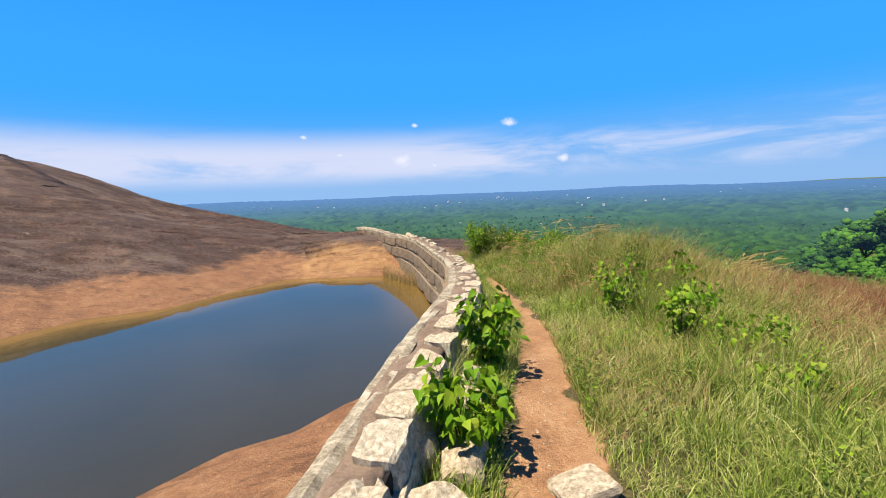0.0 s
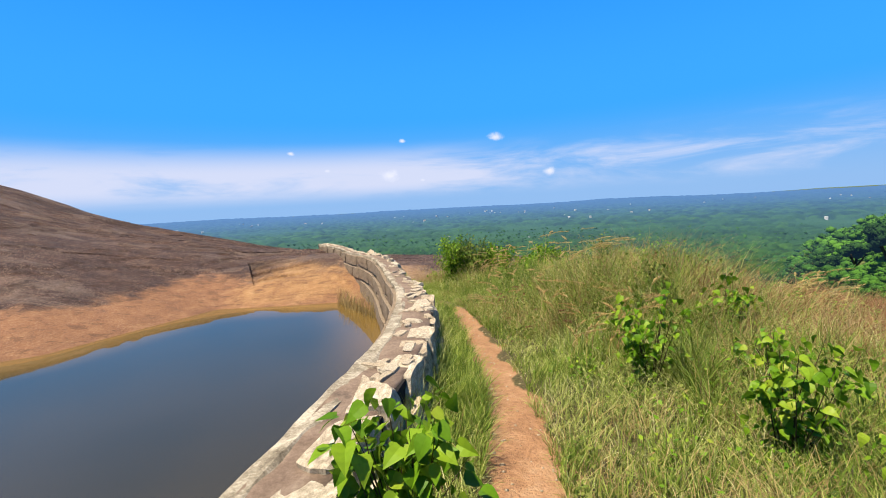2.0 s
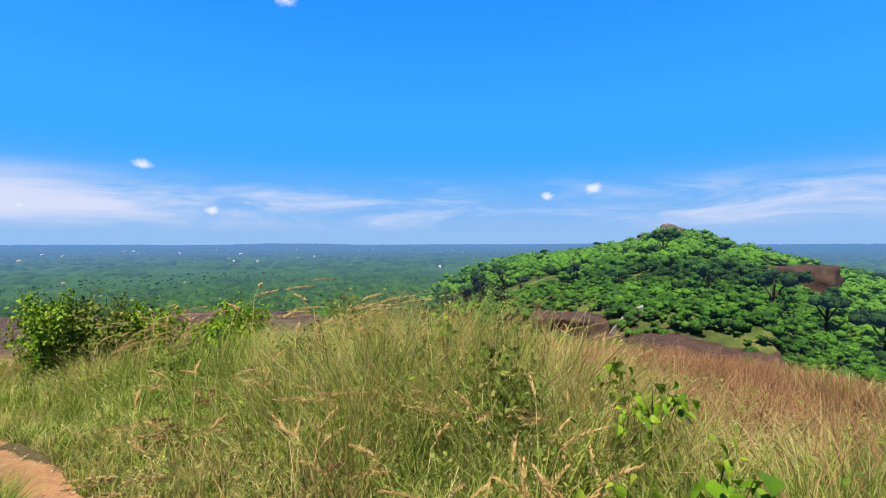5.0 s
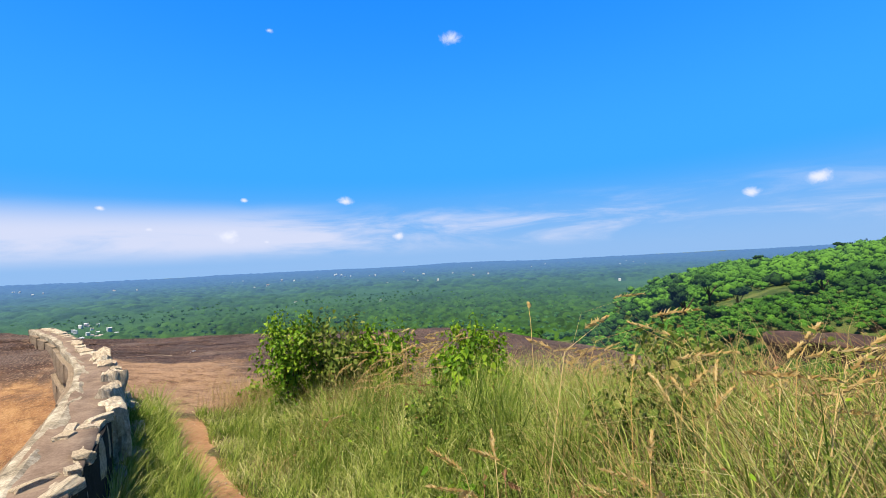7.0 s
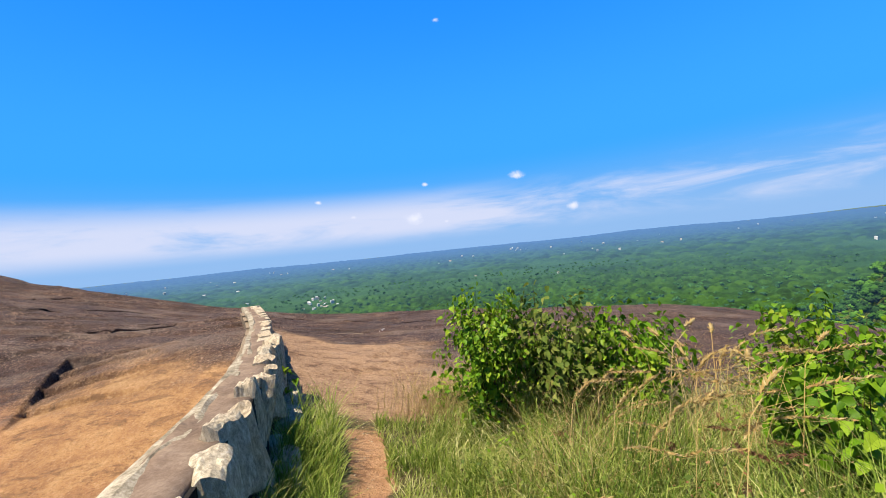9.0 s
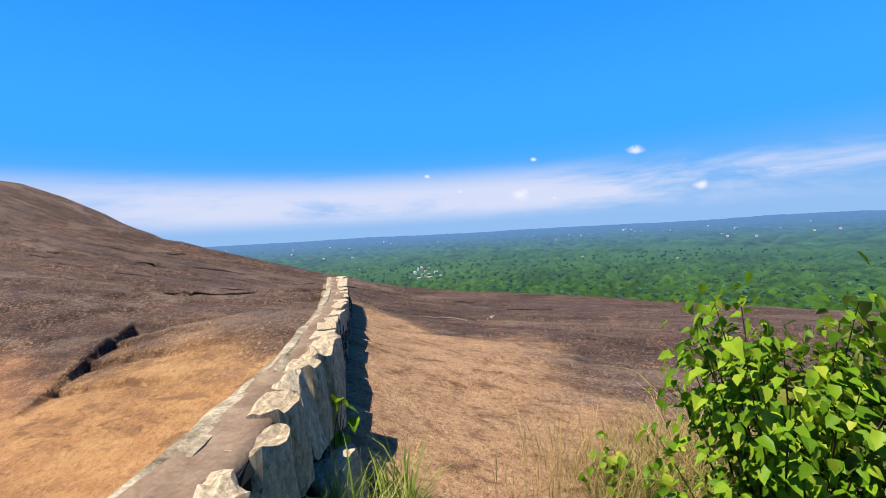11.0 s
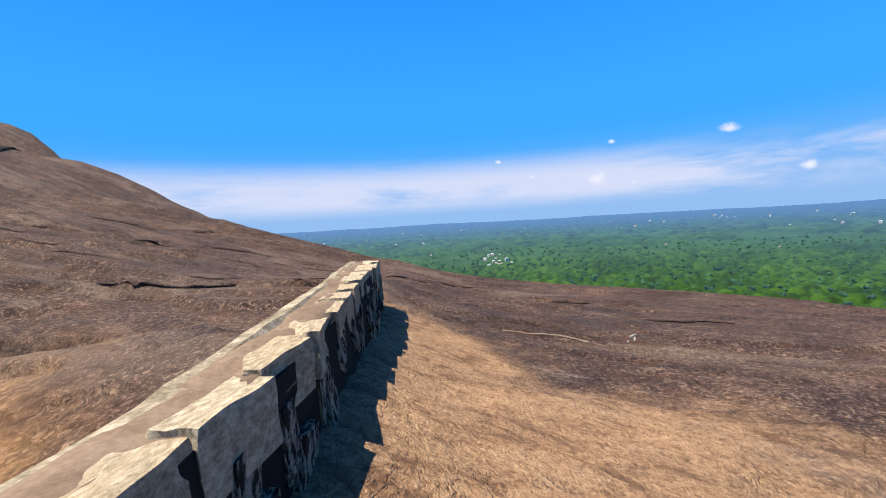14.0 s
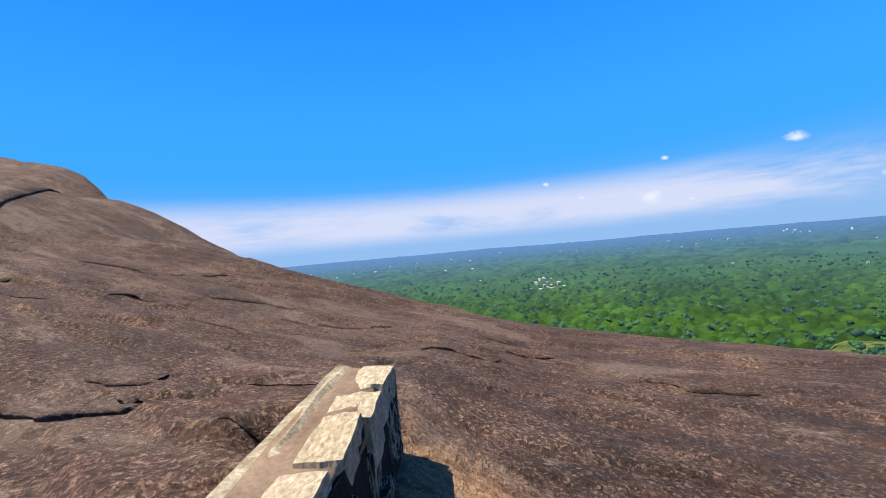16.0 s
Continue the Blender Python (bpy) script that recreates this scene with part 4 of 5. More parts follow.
px, py = sward(190, 1.6, 5.5, 4.5, 12.2, 0.22)
ph = np.clip(tall(px, py) * rng.uniform(1.1, 1.55, len(px)), 0.55, 1.45)
tagged(new("grass_plumes", plume_mesh("grass_plumes", px, py, ph, rng.normal(0.2, 0.7, len(px)), rng.uniform(0.15, 0.28, len(px)), PLUME)), "golden arching seed plumes above the tall grass", "grass", kind="stuff")
spots = ((1.42, 7.6, 0.75), (1.25, 7.3, 0.62), (2.15, 6.45, 0.62), (2.6, 6.6, 0.8), (1.65, 8.5, 0.8), (2.05, 8.0, 0.85), (2.0, 11.1, 1.35), (2.35, 10.9, 1.3), (3.1, 7.2, 0.85), (2.3, 7.2, 0.8), (1.8, 6.9, 0.7), (3.0, 6.2, 0.8))
high = ((1.87, 11.3, 1.45), (2.19, 11.13, 1.3), (1.93, 11.27, 1.3), (2.52, 9.38, 1.62), (2.57, 9.85, 1.25), (1.61, 10.4, 1.3), (1.71, 8.4, 1.55), (1.98, 8.29, 1.38), (2.12, 8.21, 1.36))
place = np.repeat(np.array(spots), 6, 0) + rng.normal(0, 1, (72, 3)) * (0.09, 0.09, 0.07)
tagged(new("tall_plumes", plume_mesh("tall_plumes", place[:, 0], place[:, 1], place[:, 2], rng.normal(2.4, 1.1, 72), rng.uniform(0.11, 0.19, 72), PLUME)), "golden drooping seed plumes in tufts by the trail", "grass", kind="stuff")
place = np.repeat(np.array(high), 2, 0) + rng.normal(0, 1, (18, 3)) * (0.07, 0.07, 0.05)
tagged(new("single_plumes", plume_mesh("single_plumes", place[:, 0], place[:, 1], place[:, 2], rng.normal(0.2, 0.8, 18), rng.uniform(0.11, 0.17, 18), PLUME)), "single golden plumes rising above the meadow", "grass", kind="stuff")
px, py = sward(46, 1.5, 3.2, 7.0, 12.0, 0.3)
RED = material("reddish_seed_head", leafy(((0.0, (0.30, 0.14, 0.075)), (1.0, (0.46, 0.27, 0.15))), 0.8))
tagged(new("red_seed_heads", plume_mesh("red_seed_heads", px, py, tall(px, py) * rng.uniform(0.7, 1.1, len(px)), rng.uniform(0, 6.28, len(px)), rng.uniform(0.05, 0.09, len(px)), RED)), "small reddish grass seed heads in the meadow", "grass", kind="stuff")


# ---- shrubs ----
def leaf_shape(fold, droop, mat):
    """A heart-shaped leaf of unit length, folded along its rib."""
    half = ((0.0, 0.0), (-0.06, 0.22), (0.06, 0.40), (0.32, 0.43), (0.62, 0.27), (1.0, 0.0))
    v = [(a, 0, -droop * a * a) for a, _ in half] + [(a, w, fold * w - droop * a * a) for a, w in half[1:5]] + [(a, -w, fold * w - droop * a * a) for a, w in half[1:5]]
    f = []
    for s in (6, 10):
        quads = [(0, s, 1), (1, s, s + 1, 2), (2, s + 1, s + 2, 3), (3, s + 2, s + 3, 4), (4, s + 3, 5)]
        f += quads if s == 10 else [q[::-1] for q in quads]
    me = bpy.data.meshes.new("leaf")
    me.from_pydata(v, [], f)
    me.materials.append(mat)
    return me


LEAVES = {m: [leaf_shape(fo, dr, m) for fo, dr in ((0.25, 0.25), (0.5, 0.4), (0.1, 0.55))] for m in (LEAF, DULL_LEAF)}


def shrub(name, label, x, y, tall_by, spread, stems, leaves, leaf, mat, more=0, z=None, sprawl=1.0):
    """Forking stems that carry single leaves; past those, the inner foliage is one mesh."""
    base = (height(x, y) if z is None else z) - 0.02
    ob = thing(name, label, "shrub", pose(x, y, base))
    tips = []
    for _ in range(stems):
        a, r = rng.uniform(0, 2 * np.pi), spread * math.sqrt(rng.uniform(0.02, 1))
        end = Vector((math.cos(a) * r, math.sin(a) * r, tall_by * rng.uniform(0.7, 1.05) * (1 - 0.22 * (r / spread)**2)))
        start = end * 0.08
        start.z = 0
        line, knee = [], Vector((end.x * 0.35, end.y * 0.35, end.z * 0.55)) + Vector(rng.normal(0, 0.03, 3))
        for k in range(6):
            s = k / 5
            line.append(start * (1 - s)**2 + knee * 2 * s * (1 - s) + end * s * s)
        bm, ring = bmesh.new(), None
        for k, p in enumerate(line):
            w = 0.0055 * (1 - 0.75 * k / 5) * (0.7 + tall_by * 0.5)
            now = [bm.verts.new(p + Vector((math.cos(q * 2.094) * w, math.sin(q * 2.094) * w, 0))) for q in range(3)]
            if ring:
                for q in range(3):
                    bm.faces.new((ring[q], ring[(q + 1) % 3], now[(q + 1) % 3], now[q]))
            ring = now
        part("stem", bm_mesh("stem", bm, STEM), ob)
        tips.append(line)

    def seat():
        line = tips[int(rng.integers(len(tips)))]
        s = 1.0 - 0.75 * rng.uniform()**1.6
        k = min(int(s * 5), 4)
        p = line[k].lerp(line[k + 1], s * 5 - k) + Vector(rng.normal(0, 0.055 * (0.5 + spread), 3)) * sprawl
        p.z = max(p.z, 0.03)
        return p, pose(p.x, p.y, p.z, rng.normal(0, 28), rng.uniform(-5, 70), math.degrees(math.atan2(p.y, p.x)) + rng.normal(0, 65))
    for _ in range(leaves):
        _, m = seat()
        s = leaf * rng.uniform(0.6, 1.25)
        part("leaf", LEAVES[mat][int(rng.integers(3))], ob, "", m @ Matrix.Diagonal((s, s, s, 1)))
    if more:
        v, f = [], []
        shape = np.array(((0, 0, 0), (0.08, 0.32, 0.08), (0.48, 0.33, 0.02), (1, 0, -0.25), (0.08, -0.32, 0.08), (0.48, -0.33, 0.02)))
        for _ in range(more):
            _, m = seat()
            m = np.array(m)
            b = len(v)
            v += list((shape * leaf * rng.uniform(0.5, 1.1)) @ m[:3, :3].T + m[:3, 3])
            f += [(b, b + 1, b + 2, b + 3), (b, b + 3, b + 5, b + 4)]
        inner = part("foliage", numpy_mesh("foliage", np.array(v), np.array(f), mat, False), ob)
        inner["kind"] = "stuff"
    return ob


BRIGHT = "bright green shrub with heart-shaped leaves "
shrub("leafy_shrub", BRIGHT + "against the wall stones", 0.07, 2.38, 0.64, 0.30, 18, 210, 0.08, LEAF, 60)
shrub("leafy_shrub", BRIGHT + "between the wall and trail", 0.33, 3.55, 0.80, 0.28, 22, 250, 0.078, LEAF, 110)
shrub("leafy_shrub", BRIGHT + "standing in the meadow grass", 2.35, 4.15, 0.85, 0.32, 18, 210, 0.058, LEAF, 40)
shrub("leafy_shrub", BRIGHT + "standing in the meadow grass", 2.6, 3.55, 0.60, 0.34, 16, 230, 0.045, LEAF, 150)
shrub("leafy_shrub", BRIGHT + "low in the meadow grass", 2.5, 2.9, 0.40, 0.30, 14, 170, 0.044, LEAF, 100)
shrub("leafy_shrub", BRIGHT + "standing in the meadow grass", 2.25, 5.4, 0.85, 0.34, 18, 220, 0.06, LEAF, 50)
shrub("leafy_shrub", BRIGHT + "standing in the meadow grass", 2.85, 5.0, 0.62, 0.26, 12, 130, 0.06, LEAF, 20)
shrub("leafy_shrub", BRIGHT + "standing in the tall grass", 3.3, 7.5, 1.0, 0.26, 14, 170, 0.06, LEAF, 120)
shrub("leafy_shrub", BRIGHT + "among the tall plumed grass", 3.3, 6.0, 0.9, 0.3, 12, 130, 0.06, LEAF, 60)
DENSE = "dense olive-green bush with yellowing leaves "
shrub("dense_bush", DENSE + "at the trail's end", 1.0, 12.6, 1.36, 0.42, 46, 290, 0.052, LEAF, 2800)
shrub("dense_bush", DENSE + "beside a taller bush", 1.52, 12.6, 1.35, 0.50, 46, 240, 0.065, DULL_LEAF, 1900)
shrub("dense_bush", DENSE + "behind the tall grass", 2.1, 12.5, 1.25, 0.48, 40, 240, 0.06, LEAF, 2200)
shrub("dense_bush", DENSE + "in the tall grass", 3.15, 11.85, 1.3, 0.50, 44, 290, 0.056, LEAF, 2400)
shrub("dense_bush", DENSE + "at the meadow's edge", 2.75, 11.15, 1.12, 0.42, 34, 260, 0.075, LEAF, 1200)
shrub("leafy_shrub", BRIGHT + "above the falling slope", 3.5, 11.6, 0.85, 0.4, 14, 130, 0.075, LEAF, 100)
WEEDY = "scrubby olive-green weed bush in the tall dry grass"
for x, y, h, w in ((3.3, 9.0, 0.85, 0.4), (3.9, 8.2, 0.8, 0.4), (2.7, 8.7, 0.7, 0.3), (4.2, 9.8, 0.8, 0.45), (2.9, 6.7, 0.7, 0.3), (3.7, 7.1, 0.75, 0.35), (2.0, 9.95, 0.55, 0.35)):
    shrub("weed_bush", WEEDY, x, y, h * 1.3, w, 20, 70, 0.048, DULL_LEAF, 900)
shrub("leafy_shrub", BRIGHT + "at the edge of bare rock", 1.85, 13.85, 0.86, 0.42, 18, 260, 0.062, LEAF, 30)
shrub("leafy_shrub", BRIGHT + "low at the edge of rock", 0.62, 13.45, 0.34, 0.26, 11, 110, 0.055, LEAF, 10)
shrub("seedling", "young green plant rooted at the wall foot", -0.92, 12.98, 0.42, 0.10, 3, 16, 0.075, LEAF)
shrub("seedling", "young green plant rooted at the wall foot", -0.55, 12.2, 0.3, 0.12, 4, 18, 0.06, LEAF)
shrub("seedling", "small green sprig growing beside the wall", 0.25, 4.75, 0.55, 0.1, 3, 12, 0.07, LEAF)
shrub("seedling", "low green weed in the meadow grass", 1.75, 9.3, 0.5, 0.12, 3, 14, 0.07, LEAF)

# ---- woods of the plain and the hill ----
def crowns(x, y, cell, seed):
    """Rounded treetops on a jittered lattice: their height, 0 to 1, and each tree's own tone."""
    best, tone = np.zeros(x.shape), np.full(x.shape, 0.3)
    ci, cj = np.floor(x / cell), np.floor(y / cell)
    for i in (-1, 0, 1):
        for j in (-1, 0, 1):
            a, b = ci + i, cj + j

            def rnd(k):
                v = np.sin(a * 12.9898 + b * 78.233 + (seed + k) * 37.719) * 43758.5453
                return v - np.floor(v)
            dx, dy = (a + 0.1 + 0.8 * rnd(1)) * cell - x, (b + 0.1 + 0.8 * rnd(2)) * cell - y
            q = 1 - (dx * dx + dy * dy) / (cell * (0.5 + 0.35 * rnd(3)))**2
            h = np.sqrt(np.maximum(q, 0)) * (0.45 + 0.55 * rnd(4))
            take = h > best
            best, tone = np.where(take, h, best), np.where(take, rnd(5), tone)
    return best, tone


az, rr = np.radians(np.arange(-88, 100, 0.19)), 46 * np.exp(np.arange(0, 4.58, 0.0155))
A, R = (a.ravel() for a in np.meshgrid(az, rr))
X, Y = np.sin(A) * R, np.cos(A) * R + 6
h1, t1 = crowns(X, Y, 6.5, 1)
h2, t2 = crowns(X, Y, 21.0, 2)
k = sstep(350, 1100, R)
lift = h1 * 6.5 * (1 - k) + h2 * 12 * k
Z0 = land(X, Y)
field = sstep(0.60, 0.68, layers(X / 210, Y / 210, 3, 61)) * sstep(250, 500, R) * sstep(2500, 1200, R)
lift = np.maximum(lift * (1 - 0.5 * field) - 1.0, 0.6)
# tone sinks with crown height, painting the shade between treetops
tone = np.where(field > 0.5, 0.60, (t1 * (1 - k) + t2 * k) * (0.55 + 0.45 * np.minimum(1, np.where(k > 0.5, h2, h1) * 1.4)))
onhill = (X > 12) & (R < 230)
lift = np.where(onhill | (Z0 > -5), -3.0, lift)
# far sets how much painted haze each point gets, growing with distance
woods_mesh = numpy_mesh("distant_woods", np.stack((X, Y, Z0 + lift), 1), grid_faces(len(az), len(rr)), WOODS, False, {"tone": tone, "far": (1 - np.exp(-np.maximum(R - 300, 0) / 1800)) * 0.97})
tagged(new("distant_woods", woods_mesh), "far green woodland of the plain, haze painted in towards the horizon", "woods", kind="stuff")


def crown_template(seed, leaves=84):
    """A tree crown of unit size: a knobbly body hidden under many leaf sprays."""
    r = np.random.default_rng(seed)
    lobes = np.concatenate((np.array([[0, 0, 0.0, 0.62]]), np.c_[r.normal(0, 0.36, (4, 2)), r.uniform(-0.2, 0.4, 4), r.uniform(0.32, 0.48, 4)]))
    v, f = [], []
    bm = bmesh.new()
    bmesh.ops.create_icosphere(bm, subdivisions=1, radius=0.8)
    for c in lobes:
        b = len(v)
        v += [np.array(p.co) * c[3] + c[:3] for p in bm.verts]
        f += [tuple(b + q.index for q in face.verts) for face in bm.faces]
    bm.free()
    for _ in range(leaves):
        c = lobes[r.integers(len(lobes))]
        n = r.normal(0, 1, 3)
        n[2] = abs(n[2]) * 0.9 - 0.25
        n /= np.linalg.norm(n)
        p = c[:3] + n * c[3] * r.uniform(0.75, 1.12)
        s = np.cross(n, r.normal(0, 1, 3))
        s /= np.linalg.norm(s)
        t = np.cross(n, s) + n * r.normal(0, 0.7)
        w = r.uniform(0.05, 0.11)
        b = len(v)
        v += [p - s * w, p + t * w * 1.2, p + s * w]
        f.append((b, b + 1, b + 2))
    return np.array(v), np.array(f)


CROWNS = [crown_template(200 + i) for i in range(6)]


def wood_mesh(name, x, y, size, tall_by, tones, mat, raised=0.0):
    v, f, tn, fr, b = [], [], [], [], 0
    z = land(x, y)
    for i in range(len(x)):
        cv, cf = CROWNS[i % 6]
        a = rng.uniform(0, 6.28)
        c, s = math.cos(a), math.sin(a)
        q = np.stack((cv[:, 0] * c - cv[:, 1] * s, cv[:, 0] * s + cv[:, 1] * c, cv[:, 2] * tall_by[i]), 1) * size[i]
        v.append(q + (x[i], y[i], z[i] + size[i] * 0.45 + raised))
        f.append(cf + b)
        b += len(cv)
        tn.append(np.full(len(cv), tones[i]))
        # a small share of the painted haze, by distance
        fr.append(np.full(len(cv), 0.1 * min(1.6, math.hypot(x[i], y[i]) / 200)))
    return numpy_mesh(name, np.concatenate(v), np.concatenate(f), mat, False, {"tone": np.concatenate(tn), "far": np.concatenate(fr)})


n = 3600
ha, hr = np.radians(rng.uniform(38, 99, n)), rng.uniform(48, 196, n)**1.0
hx, hy = np.sin(ha) * hr + 0.8, np.cos(ha) * hr + 6
ok = ~((np.abs(np.degrees(ha) - 72.8) < 5.2) & (hr > 150 + 1.6 * np.abs(np.degrees(ha) - 72.8))) & ~((np.degrees(ha) > 80) & (np.degrees(ha) < 86) & (hr > 90) & (hr < 130))
ok &= (layers(hx / 16, hy / 16, 2, 71) > 0.3) | (hr > 85)
hx, hy, hr = hx[ok], hy[ok], hr[ok]
size = (0.8 + 2.5 * rng.uniform(0, 1, len(hx))**2) * np.clip(hr / 110, 0.45, 1.15)
tones = np.clip(-0.15 + 1.75 * layers(hx / 34, hy / 22, 2, 72) + rng.normal(0, 0.09, len(hx)), 0, 1.15)
tones[rng.uniform(size=len(hx)) < 0.06] = 0.0
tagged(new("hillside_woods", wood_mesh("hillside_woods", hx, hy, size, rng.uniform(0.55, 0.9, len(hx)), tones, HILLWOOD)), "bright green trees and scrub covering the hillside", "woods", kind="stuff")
n = 3200
va, vr = np.radians(rng.uniform(-46, 42, n)), 135 + 700 * rng.uniform(0, 1, n)**1.3
vx, vy = np.sin(va) * vr, np.cos(va) * vr + 6
vt = np.clip(0.2 + 0.75 * layers(vx / 60, vy / 60, 2, 75) + rng.normal(0, 0.12, n) - 0.15, 0.1, 0.65)
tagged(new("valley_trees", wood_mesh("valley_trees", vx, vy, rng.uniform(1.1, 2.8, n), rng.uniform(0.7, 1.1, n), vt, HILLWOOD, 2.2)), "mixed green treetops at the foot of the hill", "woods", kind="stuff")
n = 2800
sa, sr = np.radians(rng.uniform(30, 100, n)), rng.uniform(22, 66, n)
sx, sy = np.sin(sa) * sr, np.cos(sa) * sr + 6
ok = layers(sx / 9, sy / 9, 3, 73) > 0.5 - 0.2 * sstep(40, 48, sr)
ok &= ~((np.degrees(sa) > 48) & (np.degrees(sa) < 80) & (sr > 31) & (sr < 40) & (rng.uniform(size=n) < 0.85))
sx, sy = sx[ok], sy[ok]
tagged(new("scrub", wood_mesh("scrub", sx, sy, rng.uniform(0.35, 1.1, len(sx)), rng.uniform(0.6, 0.9, len(sx)), rng.uniform(0.2, 0.8, len(sx)), HILLWOOD)), "low olive scrub between rock outcrops", "scrub", kind="stuff")
BARK = material("dark_tree_bark", speckled(((0.3, (0.05, 0.04, 0.03)), (0.7, (0.14, 0.11, 0.08))), 3, 20, 0.9, 0.0), 0.02)


def tree(x, y, tall_by, wide, tone):
    """A tapered, forking trunk under a crown of leaf sprays."""
    ob = thing("tree", "dark green broad-crowned tree on the wooded slope", "tree", pose(x, y, height(x, y) - 0.3), "trees on the slope")
    bm = bmesh.new()
    for k in range(4):
        a = k * 1.7
        top = Vector((math.cos(a) * wide * 0.35 * (k > 0), math.sin(a) * wide * 0.35 * (k > 0), tall_by * (0.75 if k == 0 else 0.62)))
        low = Vector((0, 0, 0 if k == 0 else tall_by * 0.3))
        m = bmesh.ops.create_cone(bm, cap_ends=True, segments=7, radius1=0.035 * tall_by * (1 if k == 0 else 0.6), radius2=0.012 * tall_by, depth=(top - low).length)
        turn = Vector((0, 0, 1)).rotation_difference(top - low).to_matrix().to_4x4()
        bmesh.ops.transform(bm, matrix=Matrix.Translation((low + top) / 2) @ turn, verts=m["verts"])
    part("trunk", bm_mesh("trunk", bm, BARK), ob)
    v, f, b = [], [], 0
    for k in range(5):
        cv, cf = crown_template(int(rng.integers(1e6)), 170)
        s = wide * rng.uniform(0.42, 0.6)
        v.append(cv * s * np.array((1, 1, 0.85)) + np.array((rng.normal(0, 0.3) * wide, rng.normal(0, 0.3) * wide, tall_by * rng.uniform(0.62, 0.86))))
        f.append(cf + b)
        b += len(cv)
    v = np.concatenate(v)
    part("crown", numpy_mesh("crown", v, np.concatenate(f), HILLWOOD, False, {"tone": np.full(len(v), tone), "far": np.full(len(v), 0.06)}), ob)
    return ob


for a, r, tall_by, wide, tone in ((49.5, 74, 6.5, 3.6, 0.0), (47.2, 80, 6.0, 3.2, 0.1), (52.0, 78, 5.5, 3.0, 0.15), (45.0, 92, 6.0, 3.2, 0.05), (54.5, 64, 3.4, 1.6, 0.0), (61.5, 66, 3.6, 1.7, 0.05), (66.5, 60, 3.2, 1.5, 0.5),
                                  (71.0, 95, 6.5, 3.0, 0.0), (76.0, 58, 4.2, 2.2, 0.3), (82.0, 50, 4.6, 2.6, 0.1), (86.0, 62, 5.6, 3.0, 0.05), (63.8, 172, 5.0, 2.6, 0.0), (57.0, 168, 4.5, 2.2, 0.1), (90.0, 70, 6.0, 3.2, 0.05)):
    tree(math.sin(radians(a)) * r + 0.8, math.cos(radians(a)) * r + 6, tall_by, wide, tone)

# ---- outcrops, boulders, a concrete path and houses ----
def outcrop(a, r, size, label, sink=0.55, name="rock_outcrop", turn=0, mat=BOULDER, rounded=0.75):
    x, y = math.sin(radians(a)) * r + 0.8, math.cos(radians(a)) * r + 6
    me = rough_block(name, int(a * 10 + r), mat, 9, 0.10, rounded, 3)
    me.polygons.foreach_set("use_smooth", np.ones(len(me.polygons), bool))
    ob = new(name, me)
    ob.matrix_world = pose(x, y, height(x, y) + size[2] * (0.5 - sink), 0, 0, turn) @ Matrix.Diagonal((*size, 1))
    return tagged(ob, label, "rock", "rocks")


for a, r, size in ((60.8, 42.0, (6.6, 5, 3.0)), (67.2, 37.6, (5.6, 5, 2.8)), (64.4, 38.8, (4.5, 4, 2.2)), (72.6, 37.6, (6.6, 5, 2.9)), (76.4, 37.2, (4, 4, 2.0)), (51.5, 46, (7, 5, 2.4)), (79.5, 37, (5, 4, 1.8))):
    outcrop(a, r, size, "dark brown bare granite outcrop amid dry grass", 0.5, turn=-a)
hilltop = [(71.4, 184, 5.6, 6.2), (69.0, 183, 5.2, 4.4), (72.4, 183, 4.6, 4.2), (70.2, 182, 4.2, 3.2)]
for _ in range(12):
    hilltop.append((rng.normal(73.0, 2.4), rng.uniform(162, 184), rng.uniform(2.6, 4.6), rng.uniform(2.2, 3.6)))
for a, r, w, h in hilltop:
    outcrop(a, r, (w * rng.uniform(0.9, 1.4), w, h), "grey rounded boulder crowning the wooded hill", 0.38, "hilltop_boulder", rng.uniform(0, 180), HILLROCK, 1.35)
outcrop(84.0, 105, (16, 9, 6), "bare brown rock face on the wooded slope", 0.4)
bm = bmesh.new()
prev = None
for k in range(13):
    s = k / 12
    a, r = 64.0 + 5.6 * s, 38.6 + 4.6 * s
    x, y = math.sin(radians(a)) * r + 0.8, math.cos(radians(a)) * r + 6
    z = height(x, y) + 0.3 + 0.25 * s
    c = Vector((x, y, z))
    w = Vector((math.sin(radians(a)), math.cos(radians(a)), 0.35)) * (0.27 + 0.06 * math.sin(k * 2))
    row = [bm.verts.new(c - w), bm.verts.new(c + w), bm.verts.new(c + w - Vector((0, 0, 1.6))), bm.verts.new(c - w - Vector((0, 0, 1.6)))]
    if prev:
        for q in range(4):
            bm.faces.new((prev[q], prev[(q + 1) % 4], row[(q + 1) % 4], row[q]))
    else:
        bm.faces.new(row)
    prev = row
bm.faces.new(prev[::-1])
tagged(new("concrete_path", bm_mesh("concrete_path", bm, STRIP)), "pale worn concrete path climbing over the outcrop", "path", kind="structure")


def box(lo, hi):
    bm = bmesh.new()
    m = bmesh.ops.create_cube(bm, size=1.0)
    for v in bm.verts:
        v.co = Vector([lo[i] + (hi[i] - lo[i]) * (v.co[i] + 0.5) for i in range(3)])
    return bm


